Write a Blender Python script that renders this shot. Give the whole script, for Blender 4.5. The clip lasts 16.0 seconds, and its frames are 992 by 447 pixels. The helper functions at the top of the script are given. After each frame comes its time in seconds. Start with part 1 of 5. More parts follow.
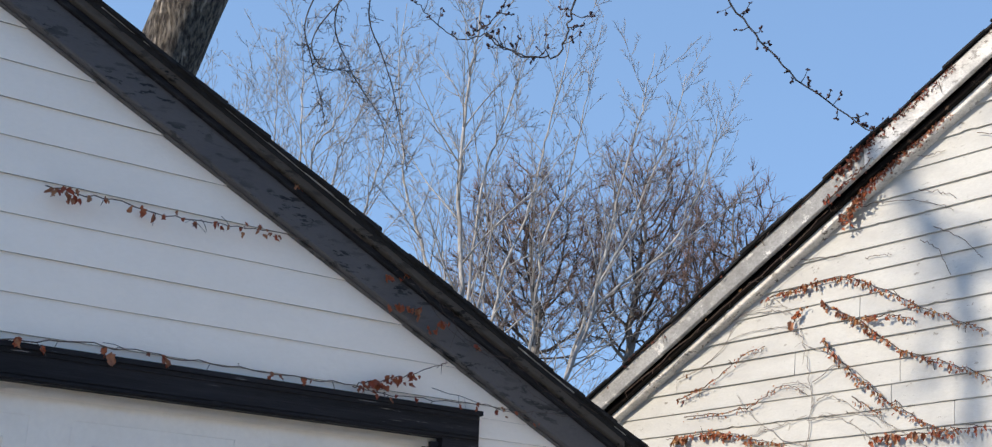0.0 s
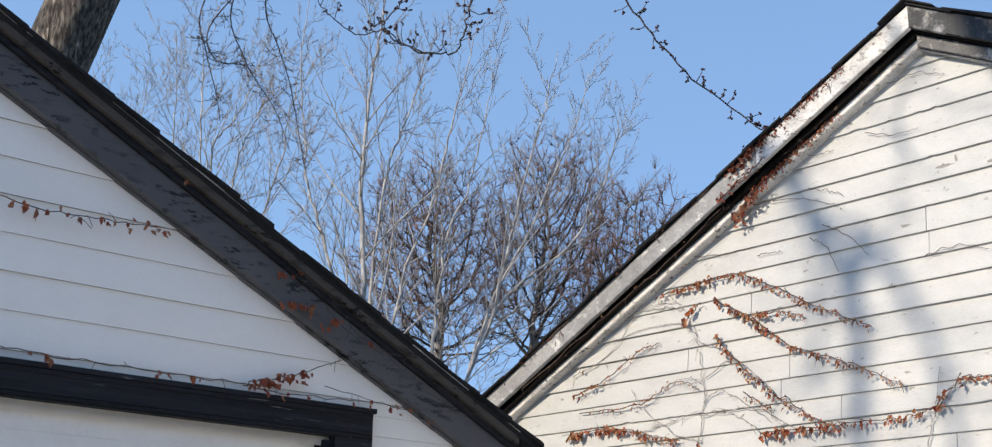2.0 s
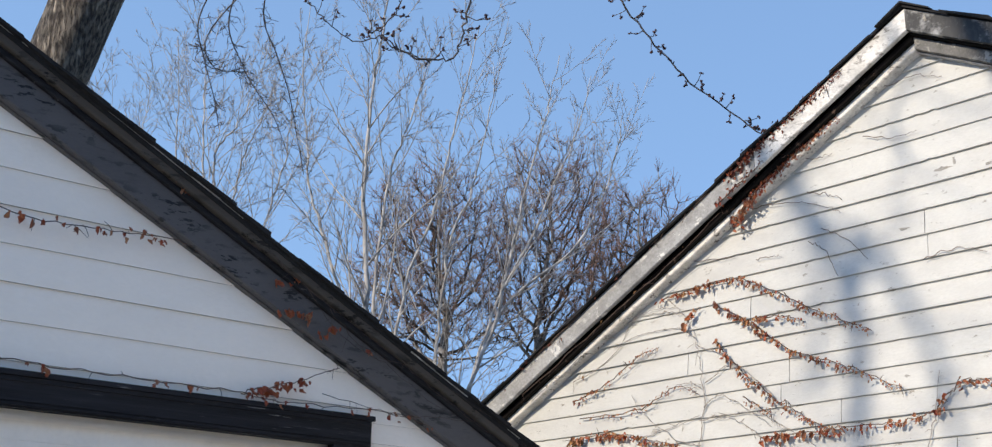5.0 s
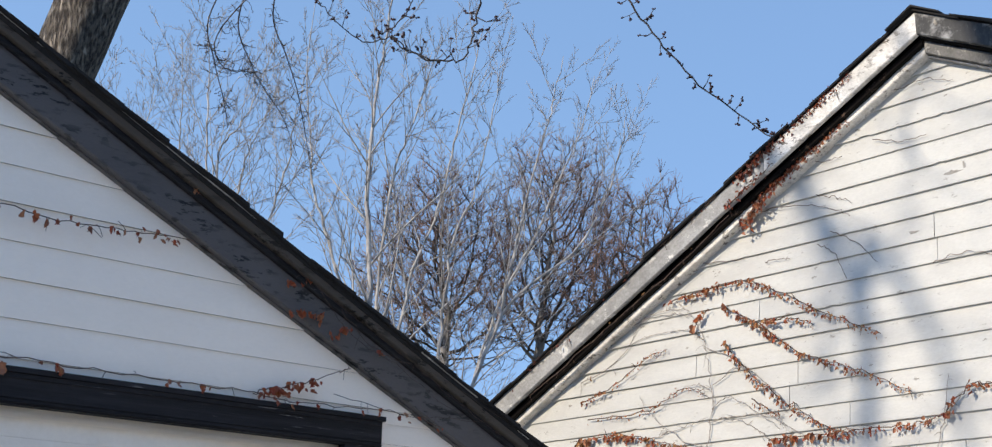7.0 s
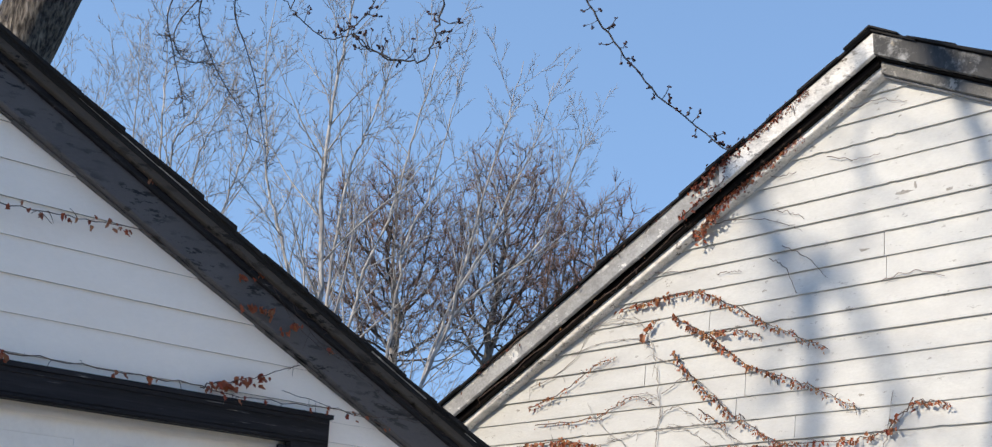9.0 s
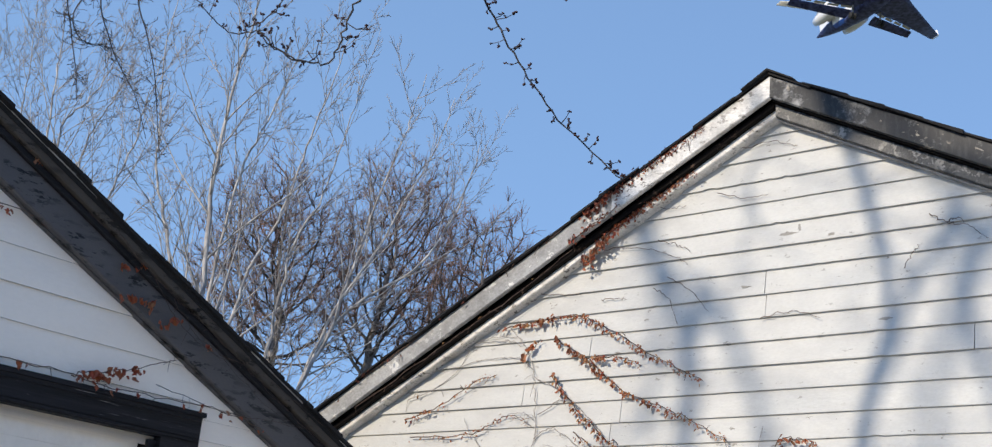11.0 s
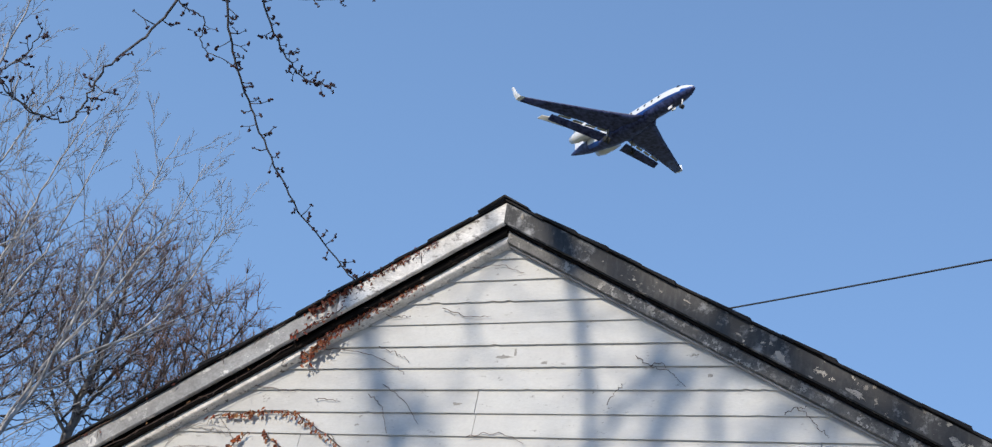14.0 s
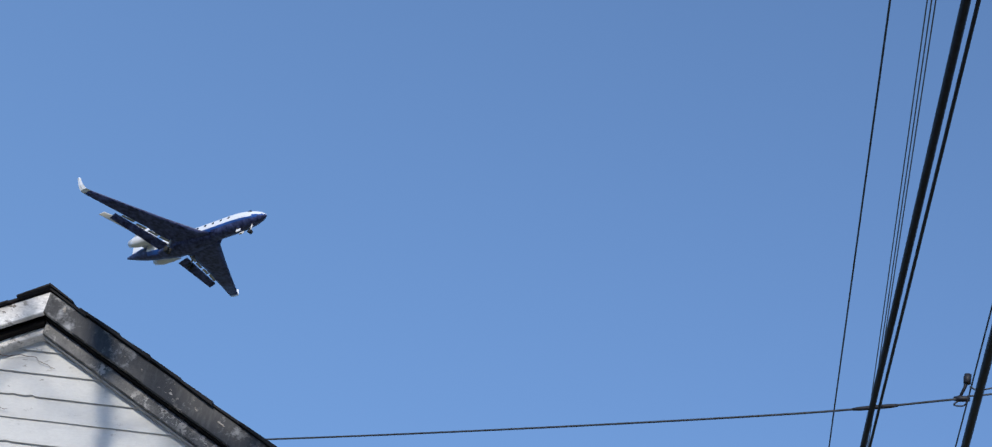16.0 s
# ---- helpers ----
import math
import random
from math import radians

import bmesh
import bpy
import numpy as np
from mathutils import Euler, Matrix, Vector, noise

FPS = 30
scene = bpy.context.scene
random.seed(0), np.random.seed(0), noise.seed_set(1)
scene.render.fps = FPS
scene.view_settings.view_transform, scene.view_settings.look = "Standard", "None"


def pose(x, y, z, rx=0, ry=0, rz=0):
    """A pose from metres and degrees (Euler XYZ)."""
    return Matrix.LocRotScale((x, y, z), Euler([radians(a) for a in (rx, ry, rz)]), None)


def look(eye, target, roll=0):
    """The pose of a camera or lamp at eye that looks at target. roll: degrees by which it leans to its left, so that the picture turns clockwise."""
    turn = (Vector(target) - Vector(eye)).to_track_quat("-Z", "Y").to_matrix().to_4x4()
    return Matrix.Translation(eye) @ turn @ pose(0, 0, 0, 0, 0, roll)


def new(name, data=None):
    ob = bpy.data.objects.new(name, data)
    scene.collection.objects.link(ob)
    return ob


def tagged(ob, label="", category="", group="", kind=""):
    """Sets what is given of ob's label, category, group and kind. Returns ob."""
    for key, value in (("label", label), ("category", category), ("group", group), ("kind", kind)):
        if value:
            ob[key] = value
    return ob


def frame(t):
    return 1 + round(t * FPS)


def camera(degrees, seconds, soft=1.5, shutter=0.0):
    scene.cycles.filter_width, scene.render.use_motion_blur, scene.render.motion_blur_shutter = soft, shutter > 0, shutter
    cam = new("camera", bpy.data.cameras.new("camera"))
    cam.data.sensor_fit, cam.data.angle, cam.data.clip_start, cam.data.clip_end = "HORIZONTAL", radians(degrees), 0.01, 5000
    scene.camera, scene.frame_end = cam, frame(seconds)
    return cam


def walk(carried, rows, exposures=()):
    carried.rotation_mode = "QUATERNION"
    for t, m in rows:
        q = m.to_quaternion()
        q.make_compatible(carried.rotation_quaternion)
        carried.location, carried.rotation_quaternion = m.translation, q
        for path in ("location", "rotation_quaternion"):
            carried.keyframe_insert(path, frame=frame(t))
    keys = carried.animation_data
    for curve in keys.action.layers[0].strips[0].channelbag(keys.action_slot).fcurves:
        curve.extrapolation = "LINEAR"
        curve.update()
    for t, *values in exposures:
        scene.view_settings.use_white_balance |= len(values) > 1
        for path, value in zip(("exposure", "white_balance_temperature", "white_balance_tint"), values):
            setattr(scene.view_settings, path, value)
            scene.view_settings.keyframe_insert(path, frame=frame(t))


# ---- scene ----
cam = camera(41.96, 16.0, soft=1.25)
PATH = [
    (0, -0.036, -0.006, 1.535, 107.65, -2.01, 50.93),
    (0.5, -0.054, 0.014, 1.541, 107.80, -1.73, 49.06),
    (1, -0.049, 0.022, 1.538, 107.68, -1.34, 47.94),
    (1.5, -0.031, 0.031, 1.538, 107.67, -1.11, 47.39),
    (2, -0.022, 0.028, 1.542, 107.59, -0.94, 46.87),
    (2.5, -0.021, 0.034, 1.541, 107.64, -1.03, 46.76),
    (3, -0.012, 0.045, 1.551, 107.67, -0.89, 46.88),
    (3.5, -0.005, 0.051, 1.551, 107.68, -0.56, 47.01),
    (4, 0.001, 0.053, 1.551, 107.75, -0.59, 47.12),
    (6.5, -0.022, 0.022, 1.552, 107.77, -0.64, 47.23),
    (7, -0.022, 0.013, 1.553, 107.75, -0.89, 47.13),
    (7.5, -0.031, 0.009, 1.552, 107.78, -1.23, 46.91),
    (8, -0.034, 0.005, 1.555, 107.93, -1.67, 46.59),
    (8.5, -0.031, 0.006, 1.553, 107.96, -1.89, 45.66),
    (9, -0.026, 0.008, 1.549, 107.99, -2.34, 44.50),
    (11.5, -0.026, -0.007, 1.543, 109.58, -5.84, 37.32),
    (12, -0.012, -0.021, 1.544, 110.63, -6.58, 36.09),
    (12.5, -0.008, -0.030, 1.549, 111.74, -7.06, 32.84),
    (13, 0.016, -0.026, 1.588, 112.59, -7.63, 30.24),
    (13.5, 0.037, -0.022, 1.592, 113.17, -8.09, 28.11),
    (14, 0.049, -0.029, 1.603, 114.38, -8.26, 25.00),
    (14.5, 0.074, -0.028, 1.630, 115.76, -8.53, 22.32),
    (15, 0.084, -0.041, 1.604, 117.53, -8.28, 17.84),
    (15.5, 0.053, -0.025, 1.594, 120.72, -7.67, 9.89),
    (16, 0.040, -0.025, 1.589, 123.40, -8.19, 2.75),
]
walk(cam, [(t, pose(x, y, z, rx, ry, rz)) for t, x, y, z, rx, ry, rz in PATH],
     [(0, 1.17, 7750, 10), (9, 1.14, 7700, 10), (11.5, 1.03, 7480, 10), (13, 0.93, 7280, 10), (15, 0.80, 6950, 10), (16, 0.70, 6600, 10)])

# ---- light ----
SUN_TO = Vector((-0.15, -1.0, 0.44)).normalized()
world = bpy.data.worlds.new("sky")
scene.world = world
world.use_nodes = True
wn = world.node_tree
sky = wn.nodes.new("ShaderNodeTexSky")
sky.sky_type = "NISHITA"
sky.sun_disc = False
sky.sun_elevation = math.asin(SUN_TO.z)
sky.sun_rotation = math.atan2(SUN_TO.x, SUN_TO.y)
sky.altitude = 250
sky.air_density, sky.dust_density, sky.ozone_density = 1.0, 0.1, 4.6
wn.nodes["Background"].inputs["Strength"].default_value = 0.15
coord = wn.nodes.new("ShaderNodeTexCoord")
lift = wn.nodes.new("ShaderNodeVectorMath")
lift.operation = "MULTIPLY_ADD"
lift.inputs[1].default_value, lift.inputs[2].default_value = (1, 1, 0.55), (-0.4, 0, 0.47)
unit = wn.nodes.new("ShaderNodeVectorMath")
unit.operation = "NORMALIZE"
wn.links.new(coord.outputs["Generated"], lift.inputs[0])
wn.links.new(lift.outputs[0], unit.inputs[0])
wn.links.new(unit.outputs[0], sky.inputs["Vector"])
wn.links.new(sky.outputs[0], wn.nodes["Background"].inputs["Color"])
sun = new("sun", bpy.data.lights.new("sun", "SUN"))
sun.data.energy = 1.8
sun.data.angle = radians(0.53)
sun.data.color = (1.0, 0.957, 0.90)
sun.matrix_world = look(SUN_TO * 40, (0, 0, 0))

# ---- materials ----


def material(name, base, rough=0.6, metal=0.0, build=None, spec=0.5):
    m = bpy.data.materials.new(name)
    m.use_nodes = True
    nt = m.node_tree
    b = nt.nodes["Principled BSDF"]
    b.inputs["Base Color"].default_value = (*base, 1)
    b.inputs["Roughness"].default_value = rough
    b.inputs["Metallic"].default_value = metal
    b.inputs["Specular IOR Level"].default_value = spec
    if build:
        build(nt, b)
    return m


def coords(nt, scale=(1, 1, 1)):
    g = nt.nodes.new("ShaderNodeNewGeometry")
    mp = nt.nodes.new("ShaderNodeMapping")
    mp.inputs["Scale"].default_value = scale
    nt.links.new(g.outputs["Position"], mp.inputs["Vector"])
    return mp.outputs["Vector"]


def noise_fac(nt, vec, scale, lo, hi, detail=4, rough=0.6):
    n = nt.nodes.new("ShaderNodeTexNoise")
    n.inputs["Scale"].default_value = scale
    n.inputs["Detail"].default_value = detail
    n.inputs["Roughness"].default_value = rough
    nt.links.new(vec, n.inputs["Vector"])
    r = nt.nodes.new("ShaderNodeMapRange")
    r.inputs["From Min"].default_value, r.inputs["From Max"].default_value = lo, hi
    nt.links.new(n.outputs["Fac"], r.inputs["Value"])
    return r.outputs["Result"]


def blend(nt, fac, a, b):
    mx = nt.nodes.new("ShaderNodeMix")
    mx.data_type = "RGBA"
    if isinstance(fac, float):
        mx.inputs["Factor"].default_value = fac
    else:
        nt.links.new(fac, mx.inputs["Factor"])
    for key, v in (("A", a), ("B", b)):
        s = [i for i in mx.inputs if i.name == key and i.type == "RGBA"][0]
        if isinstance(v, tuple):
            s.default_value = (*v, 1)
        else:
            nt.links.new(v, s)
    return [o for o in mx.outputs if o.type == "RGBA"][0]


def mul(nt, a, b):
    n = nt.nodes.new("ShaderNodeMath")
    n.operation = "MULTIPLY"
    for k, v in enumerate((a, b)):
        if isinstance(v, float):
            n.inputs[k].default_value = v
        else:
            nt.links.new(v, n.inputs[k])
    return n.outputs[0]


def bump(nt, b, height, strength, distance):
    n = nt.nodes.new("ShaderNodeBump")
    n.inputs["Strength"].default_value = strength
    n.inputs["Distance"].default_value = distance
    nt.links.new(height, n.inputs["Height"])
    nt.links.new(n.outputs["Normal"], b.inputs["Normal"])


def obj_random(nt):
    return nt.nodes.new("ShaderNodeObjectInfo").outputs["Random"]


def island_random(nt):
    return nt.nodes.new("ShaderNodeNewGeometry").outputs["Random Per Island"]


def worn_paint(paint, under, amount, scale, stretch=(1, 1, 1), stain=(0.5, 0.5, 0.5), stain_amount=0.3, vary=0.06):
    """Old paint with chips down to the wood, faint stains and grain."""

    def build(nt, b):
        v = coords(nt, stretch)
        chips = noise_fac(nt, v, scale, amount, amount + 0.025, 7, 0.68)
        patch = noise_fac(nt, v, scale * 0.22, 0.42, 0.62, 3)
        chips = mul(nt, chips, patch)
        dirt = mul(nt, noise_fac(nt, v, scale * 0.3, 0.4, 0.8, 6, 0.7), stain_amount)
        fine = mul(nt, noise_fac(nt, v, scale * 4, 0.4, 0.75, 4), stain_amount * 0.5)
        c = blend(nt, dirt, paint, stain)
        c = blend(nt, fine, c, stain)
        tone = mul(nt, obj_random(nt), vary)
        c = blend(nt, tone, c, stain)
        nt.links.new(blend(nt, chips, c, under), b.inputs["Base Color"])
        h = noise_fac(nt, v, scale * 2, 0.3, 0.8, 6)
        bump(nt, b, h, 0.25, 0.003)

    return build


RIGHT_BOARD = material("old_white_paint", (0.74, 0.74, 0.72), 0.55, 0, worn_paint(
    (0.56, 0.55, 0.51), (0.24, 0.22, 0.19), 0.62, 17, (1, 1, 2.2), (0.41, 0.40, 0.38), 0.8, 0.14))
LEFT_BOARD = material("white_siding_paint", (0.78, 0.79, 0.8), 0.45, 0, worn_paint(
    (0.95, 0.86, 0.75), (0.6, 0.54, 0.46), 0.78, 14, (1, 1, 2), (0.66, 0.60, 0.52), 0.18, 0.06))
BLACK_PAINT = material("worn_black_paint", (0.035, 0.038, 0.048), 0.55, 0, worn_paint(
    (0.082, 0.076, 0.077), (0.005, 0.005, 0.005), 0.54, 30, (1, 0.45, 1.5), (0.13, 0.12, 0.116), 0.5, 0.1), 0.35)
FLY_PAINT = material("faded_brown_black_paint", (0.05, 0.045, 0.04), 0.75, 0, worn_paint(
    (0.072, 0.06, 0.05), (0.008, 0.007, 0.006), 0.53, 24, (1, 0.5, 1.5), (0.10, 0.085, 0.072), 0.6, 0.1), 0.2)
TRIM_PAINT = material("black_door_trim_paint", (0.007, 0.007, 0.009), 0.6, 0, worn_paint(
    (0.0055, 0.0055, 0.007), (0.34, 0.33, 0.32), 0.645, 22, (1, 0.22, 6), (0.032, 0.031, 0.035), 0.9, 0.05), 0.2)
FASCIA_WHITE = material("weathered_white_fascia", (0.6, 0.6, 0.58), 0.5, 0, worn_paint(
    (0.84, 0.80, 0.74), (0.12, 0.10, 0.08), 0.565, 26, (1, 1, 1.8), (0.26, 0.24, 0.21), 0.95, 0.1))
FASCIA_GREY = material("bare_grey_fascia", (0.3, 0.3, 0.29), 0.7, 0, worn_paint(
    (0.40, 0.395, 0.385), (0.66, 0.64, 0.60), 0.57, 17, (1, 1, 1.4), (0.12, 0.115, 0.108), 1.0, 0.1))


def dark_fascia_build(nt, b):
    """Black paint that turns grey towards the ridge, with blotches, scratches and small pale chips."""
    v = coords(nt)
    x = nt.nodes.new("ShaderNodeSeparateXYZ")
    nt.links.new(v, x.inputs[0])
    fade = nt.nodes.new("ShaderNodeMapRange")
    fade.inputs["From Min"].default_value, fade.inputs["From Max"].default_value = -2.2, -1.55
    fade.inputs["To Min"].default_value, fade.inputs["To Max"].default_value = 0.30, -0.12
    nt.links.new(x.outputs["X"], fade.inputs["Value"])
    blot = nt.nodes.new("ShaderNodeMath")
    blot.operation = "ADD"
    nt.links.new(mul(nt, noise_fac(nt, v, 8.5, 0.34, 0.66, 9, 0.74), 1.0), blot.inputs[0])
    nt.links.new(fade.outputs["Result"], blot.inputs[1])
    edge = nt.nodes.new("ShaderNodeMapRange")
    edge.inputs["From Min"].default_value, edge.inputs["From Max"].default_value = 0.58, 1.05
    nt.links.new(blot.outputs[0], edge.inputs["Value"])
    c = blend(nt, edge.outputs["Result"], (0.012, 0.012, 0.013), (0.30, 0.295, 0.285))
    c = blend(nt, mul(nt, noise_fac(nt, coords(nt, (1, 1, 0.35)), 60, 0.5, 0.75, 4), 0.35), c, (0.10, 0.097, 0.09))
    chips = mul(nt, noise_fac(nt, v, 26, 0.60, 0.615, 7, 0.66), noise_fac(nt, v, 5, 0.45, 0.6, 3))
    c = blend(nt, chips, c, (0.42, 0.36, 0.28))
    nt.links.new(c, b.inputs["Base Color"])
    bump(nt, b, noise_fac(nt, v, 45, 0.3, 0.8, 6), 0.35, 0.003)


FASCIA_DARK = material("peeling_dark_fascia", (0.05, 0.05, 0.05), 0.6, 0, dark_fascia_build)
FRIEZE_DARK = material("flaking_dark_frieze", (0.06, 0.06, 0.06), 0.5, 0, worn_paint(
    (0.018, 0.017, 0.017), (0.36, 0.34, 0.31), 0.53, 44, (1, 1, 1), (0.15, 0.145, 0.135), 0.8, 0.1))
# Black trim colour that also puts the rake's shade into the soffit.
SOFFIT = material("black_trim_and_soffit_shade", (0.02, 0.019, 0.018), 0.8, 0, worn_paint(
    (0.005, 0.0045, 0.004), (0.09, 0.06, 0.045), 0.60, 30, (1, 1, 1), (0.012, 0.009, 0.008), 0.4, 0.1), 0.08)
DOOR_PAINT = material("garage_door_enamel", (0.72, 0.72, 0.70), 0.4, 0, worn_paint(
    (0.86, 0.80, 0.71), (0.45, 0.41, 0.36), 0.68, 12, (1, 1, 1), (0.55, 0.51, 0.45), 0.3, 0.05))


# Bare wood of flaked patches; also painted shade under the left garage's laps.
WOOD_AND_LAP_SHADE = material("bare_wood_and_lap_shade", (0.25, 0.23, 0.2), 0.85, 0, worn_paint(
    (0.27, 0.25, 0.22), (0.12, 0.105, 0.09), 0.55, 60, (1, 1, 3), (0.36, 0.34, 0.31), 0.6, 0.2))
PALE_CHIP = material("pale_primer", (0.4, 0.35, 0.29), 0.8, 0, worn_paint(
    (0.40, 0.35, 0.29), (0.10, 0.09, 0.08), 0.52, 60, (1, 1, 1), (0.22, 0.2, 0.17), 0.7, 0.2))


def shingle_build(nt, b):
    v = coords(nt)
    n = noise_fac(nt, v, 260, 0.35, 0.7, 3)
    big = noise_fac(nt, v, 9, 0.35, 0.7, 4)
    c = blend(nt, n, (0.008, 0.008, 0.009), (0.032, 0.031, 0.032))
    c = blend(nt, mul(nt, big, 0.4), c, (0.05, 0.045, 0.04))
    c = blend(nt, mul(nt, obj_random(nt), 0.3), c, (0.045, 0.043, 0.042))
    nt.links.new(c, b.inputs["Base Color"])
    bump(nt, b, n, 0.6, 0.003)


SHINGLE = material("asphalt_shingle", (0.02, 0.02, 0.02), 0.95, 0, shingle_build, 0.15)


def bark_build(dark, light, scale, stretch, depth):
    def build(nt, b):
        tc = nt.nodes.new("ShaderNodeNewGeometry")
        mp = nt.nodes.new("ShaderNodeMapping")
        mp.inputs["Scale"].default_value = stretch
        nt.links.new(tc.outputs["Position"], mp.inputs["Vector"])
        n = noise_fac(nt, mp.outputs["Vector"], scale, 0.40, 0.60, 8, 0.65)
        big = noise_fac(nt, mp.outputs["Vector"], scale * 0.2, 0.35, 0.7, 3)
        c = blend(nt, n, dark, light)
        c = blend(nt, mul(nt, big, 0.35), c, dark)
        nt.links.new(c, b.inputs["Base Color"])
        if depth:
            bump(nt, b, n, 0.9, depth)

    return build


BARK_BIG = material("furrowed_bark", (0.2, 0.17, 0.14), 0.9, 0, bark_build((0.045, 0.033, 0.026), (0.46, 0.38, 0.30), 30, (1, 1, 0.22), 0.10))
BARK_PALE = material("pale_smooth_bark", (0.5, 0.48, 0.45), 0.75, 0, bark_build((0.26, 0.24, 0.23), (0.56, 0.53, 0.50), 7, (1, 1, 0.6), 0.006))
BARK_TWIG = material("thin_grey_twigs", (0.3, 0.28, 0.26), 0.8, 0, bark_build((0.20, 0.187, 0.185), (0.38, 0.36, 0.355), 5, (1, 1, 1), 0))
BARK_DARK = material("dark_brown_bark", (0.1, 0.08, 0.07), 0.85, 0, bark_build((0.028, 0.022, 0.02), (0.105, 0.082, 0.072), 3, (1, 1, 1), 0))
# Paler than the twigs: sunlight on the lower limbs is put into the colour.
BARK_LIMB = material("sunlit_grey_limb_bark", (0.2, 0.18, 0.16), 0.85, 0, bark_build((0.11, 0.095, 0.085), (0.33, 0.30, 0.275), 5, (1, 1, 0.6), 0.01))
BARK_FINE = material("fine_brown_twigs", (0.14, 0.11, 0.1), 0.85, 0, bark_build((0.12, 0.07, 0.056), (0.27, 0.165, 0.13), 2, (1, 1, 1), 0))
BRANCH = material("dark_maple_branch", (0.05, 0.045, 0.045), 0.7, 0, bark_build((0.03, 0.027, 0.028), (0.11, 0.095, 0.09), 30, (1, 1, 1), 0.002))
HANGING = material("fine_grey_hanging_twig", (0.12, 0.11, 0.11), 0.8, 0, bark_build((0.045, 0.04, 0.042), (0.13, 0.118, 0.118), 30, (1, 1, 1), 0))
BUD = material("red_brown_bud", (0.045, 0.018, 0.02), 0.6, 0, bark_build((0.025, 0.012, 0.016), (0.08, 0.03, 0.03), 60, (1, 1, 1), 0))
VINE_STEM = material("dry_vine_stem", (0.2, 0.15, 0.12), 0.85, 0, bark_build((0.06, 0.037, 0.03), (0.18, 0.12, 0.092), 60, (1, 1, 1), 0.001))
VINE_GREY = material("grey_dead_vine_stem", (0.35, 0.32, 0.29), 0.85, 0, bark_build((0.24, 0.21, 0.19), (0.46, 0.42, 0.38), 60, (1, 1, 1), 0.001))


def leaf_build(a, c2, pale):
    def build(nt, b):
        v = coords(nt)
        n = noise_fac(nt, v, 70, 0.35, 0.7, 4)
        c = blend(nt, obj_random(nt), a, c2)
        c = blend(nt, mul(nt, n, 0.55), c, pale)
        nt.links.new(c, b.inputs["Base Color"])
        bump(nt, b, n, 0.5, 0.002)

    return build


DARK_STEM = material("dark_vine_stem", (0.05, 0.035, 0.028), 0.85, 0, bark_build((0.03, 0.02, 0.016), (0.09, 0.06, 0.045), 60, (1, 1, 1), 0.001))
LEAF_RUST = material("dry_rust_leaf", (0.3, 0.1, 0.04), 0.6, 0, leaf_build((0.36, 0.11, 0.05), (0.44, 0.20, 0.09), (0.20, 0.07, 0.04)))
LEAF_RED = material("dry_dark_red_leaf", (0.2, 0.04, 0.025), 0.6, 0, leaf_build((0.32, 0.05, 0.018), (0.44, 0.12, 0.035), (0.18, 0.03, 0.014)))
LEAF_DARK = material("dry_brown_red_leaf", (0.16, 0.05, 0.03), 0.7, 0, leaf_build((0.13, 0.03, 0.02), (0.26, 0.085, 0.045), (0.08, 0.022, 0.016)))
LEAF_TAN = material("dry_tan_leaf", (0.5, 0.33, 0.18), 0.6, 0, leaf_build((0.50, 0.27, 0.11), (0.42, 0.18, 0.06), (0.26, 0.12, 0.05)))


def ground_build(nt, b):
    v = coords(nt)
    n = noise_fac(nt, v, 3.0, 0.35, 0.7, 8)
    big = noise_fac(nt, v, 0.25, 0.4, 0.6, 4)
    c = blend(nt, n, (0.16, 0.13, 0.085), (0.27, 0.23, 0.15))
    c = blend(nt, big, c, (0.20, 0.20, 0.11))
    nt.links.new(c, b.inputs["Base Color"])
    bump(nt, b, n, 0.5, 0.02)


GROUND = material("dormant_lawn", (0.2, 0.17, 0.11), 0.95, 0, ground_build)


def concrete_build(nt, b):
    v = coords(nt)
    n = noise_fac(nt, v, 60, 0.35, 0.7, 6)
    big = noise_fac(nt, v, 1.1, 0.35, 0.7, 5)
    # Paler than usual concrete, to bounce fill light onto the shaded walls.
    c = blend(nt, n, (0.54, 0.515, 0.475), (0.66, 0.63, 0.585))
    c = blend(nt, mul(nt, big, 0.5), c, (0.38, 0.365, 0.345))
    nt.links.new(c, b.inputs["Base Color"])
    bump(nt, b, n, 0.4, 0.003)


CONCRETE = material("bounce_concrete", (0.4, 0.39, 0.37), 0.9, 0, concrete_build)


def grain_build(a, c2, scale, bumpy=0.0):
    def build(nt, b):
        v = coords(nt)
        n = noise_fac(nt, v, scale, 0.35, 0.7, 5)
        nt.links.new(blend(nt, n, a, c2), b.inputs["Base Color"])
        if bumpy:
            bump(nt, b, n, 0.4, bumpy)

    return build


CABLE = material("black_cable_jacket", (0.012, 0.012, 0.016), 0.6, 0, grain_build((0.008, 0.008, 0.011), (0.02, 0.02, 0.025), 30, 0.001))
WIRE = material("dark_wire", (0.04, 0.045, 0.05), 0.55, 0.3, grain_build((0.03, 0.034, 0.04), (0.06, 0.065, 0.07), 20))
WIRE_PALE = material("weathered_aluminium_wire", (0.16, 0.17, 0.18), 0.5, 0.6, grain_build((0.12, 0.13, 0.14), (0.2, 0.21, 0.22), 20))
JET_WHITE = material("gloss_white_aircraft_paint", (0.8, 0.8, 0.8), 0.25, 0, grain_build((0.78, 0.78, 0.78), (0.83, 0.83, 0.83), 0.6))
JET_BLUE = material("dark_blue_aircraft_paint", (0.012, 0.05, 0.22), 0.3, 0, grain_build((0.008, 0.055, 0.24), (0.015, 0.09, 0.36), 0.5))
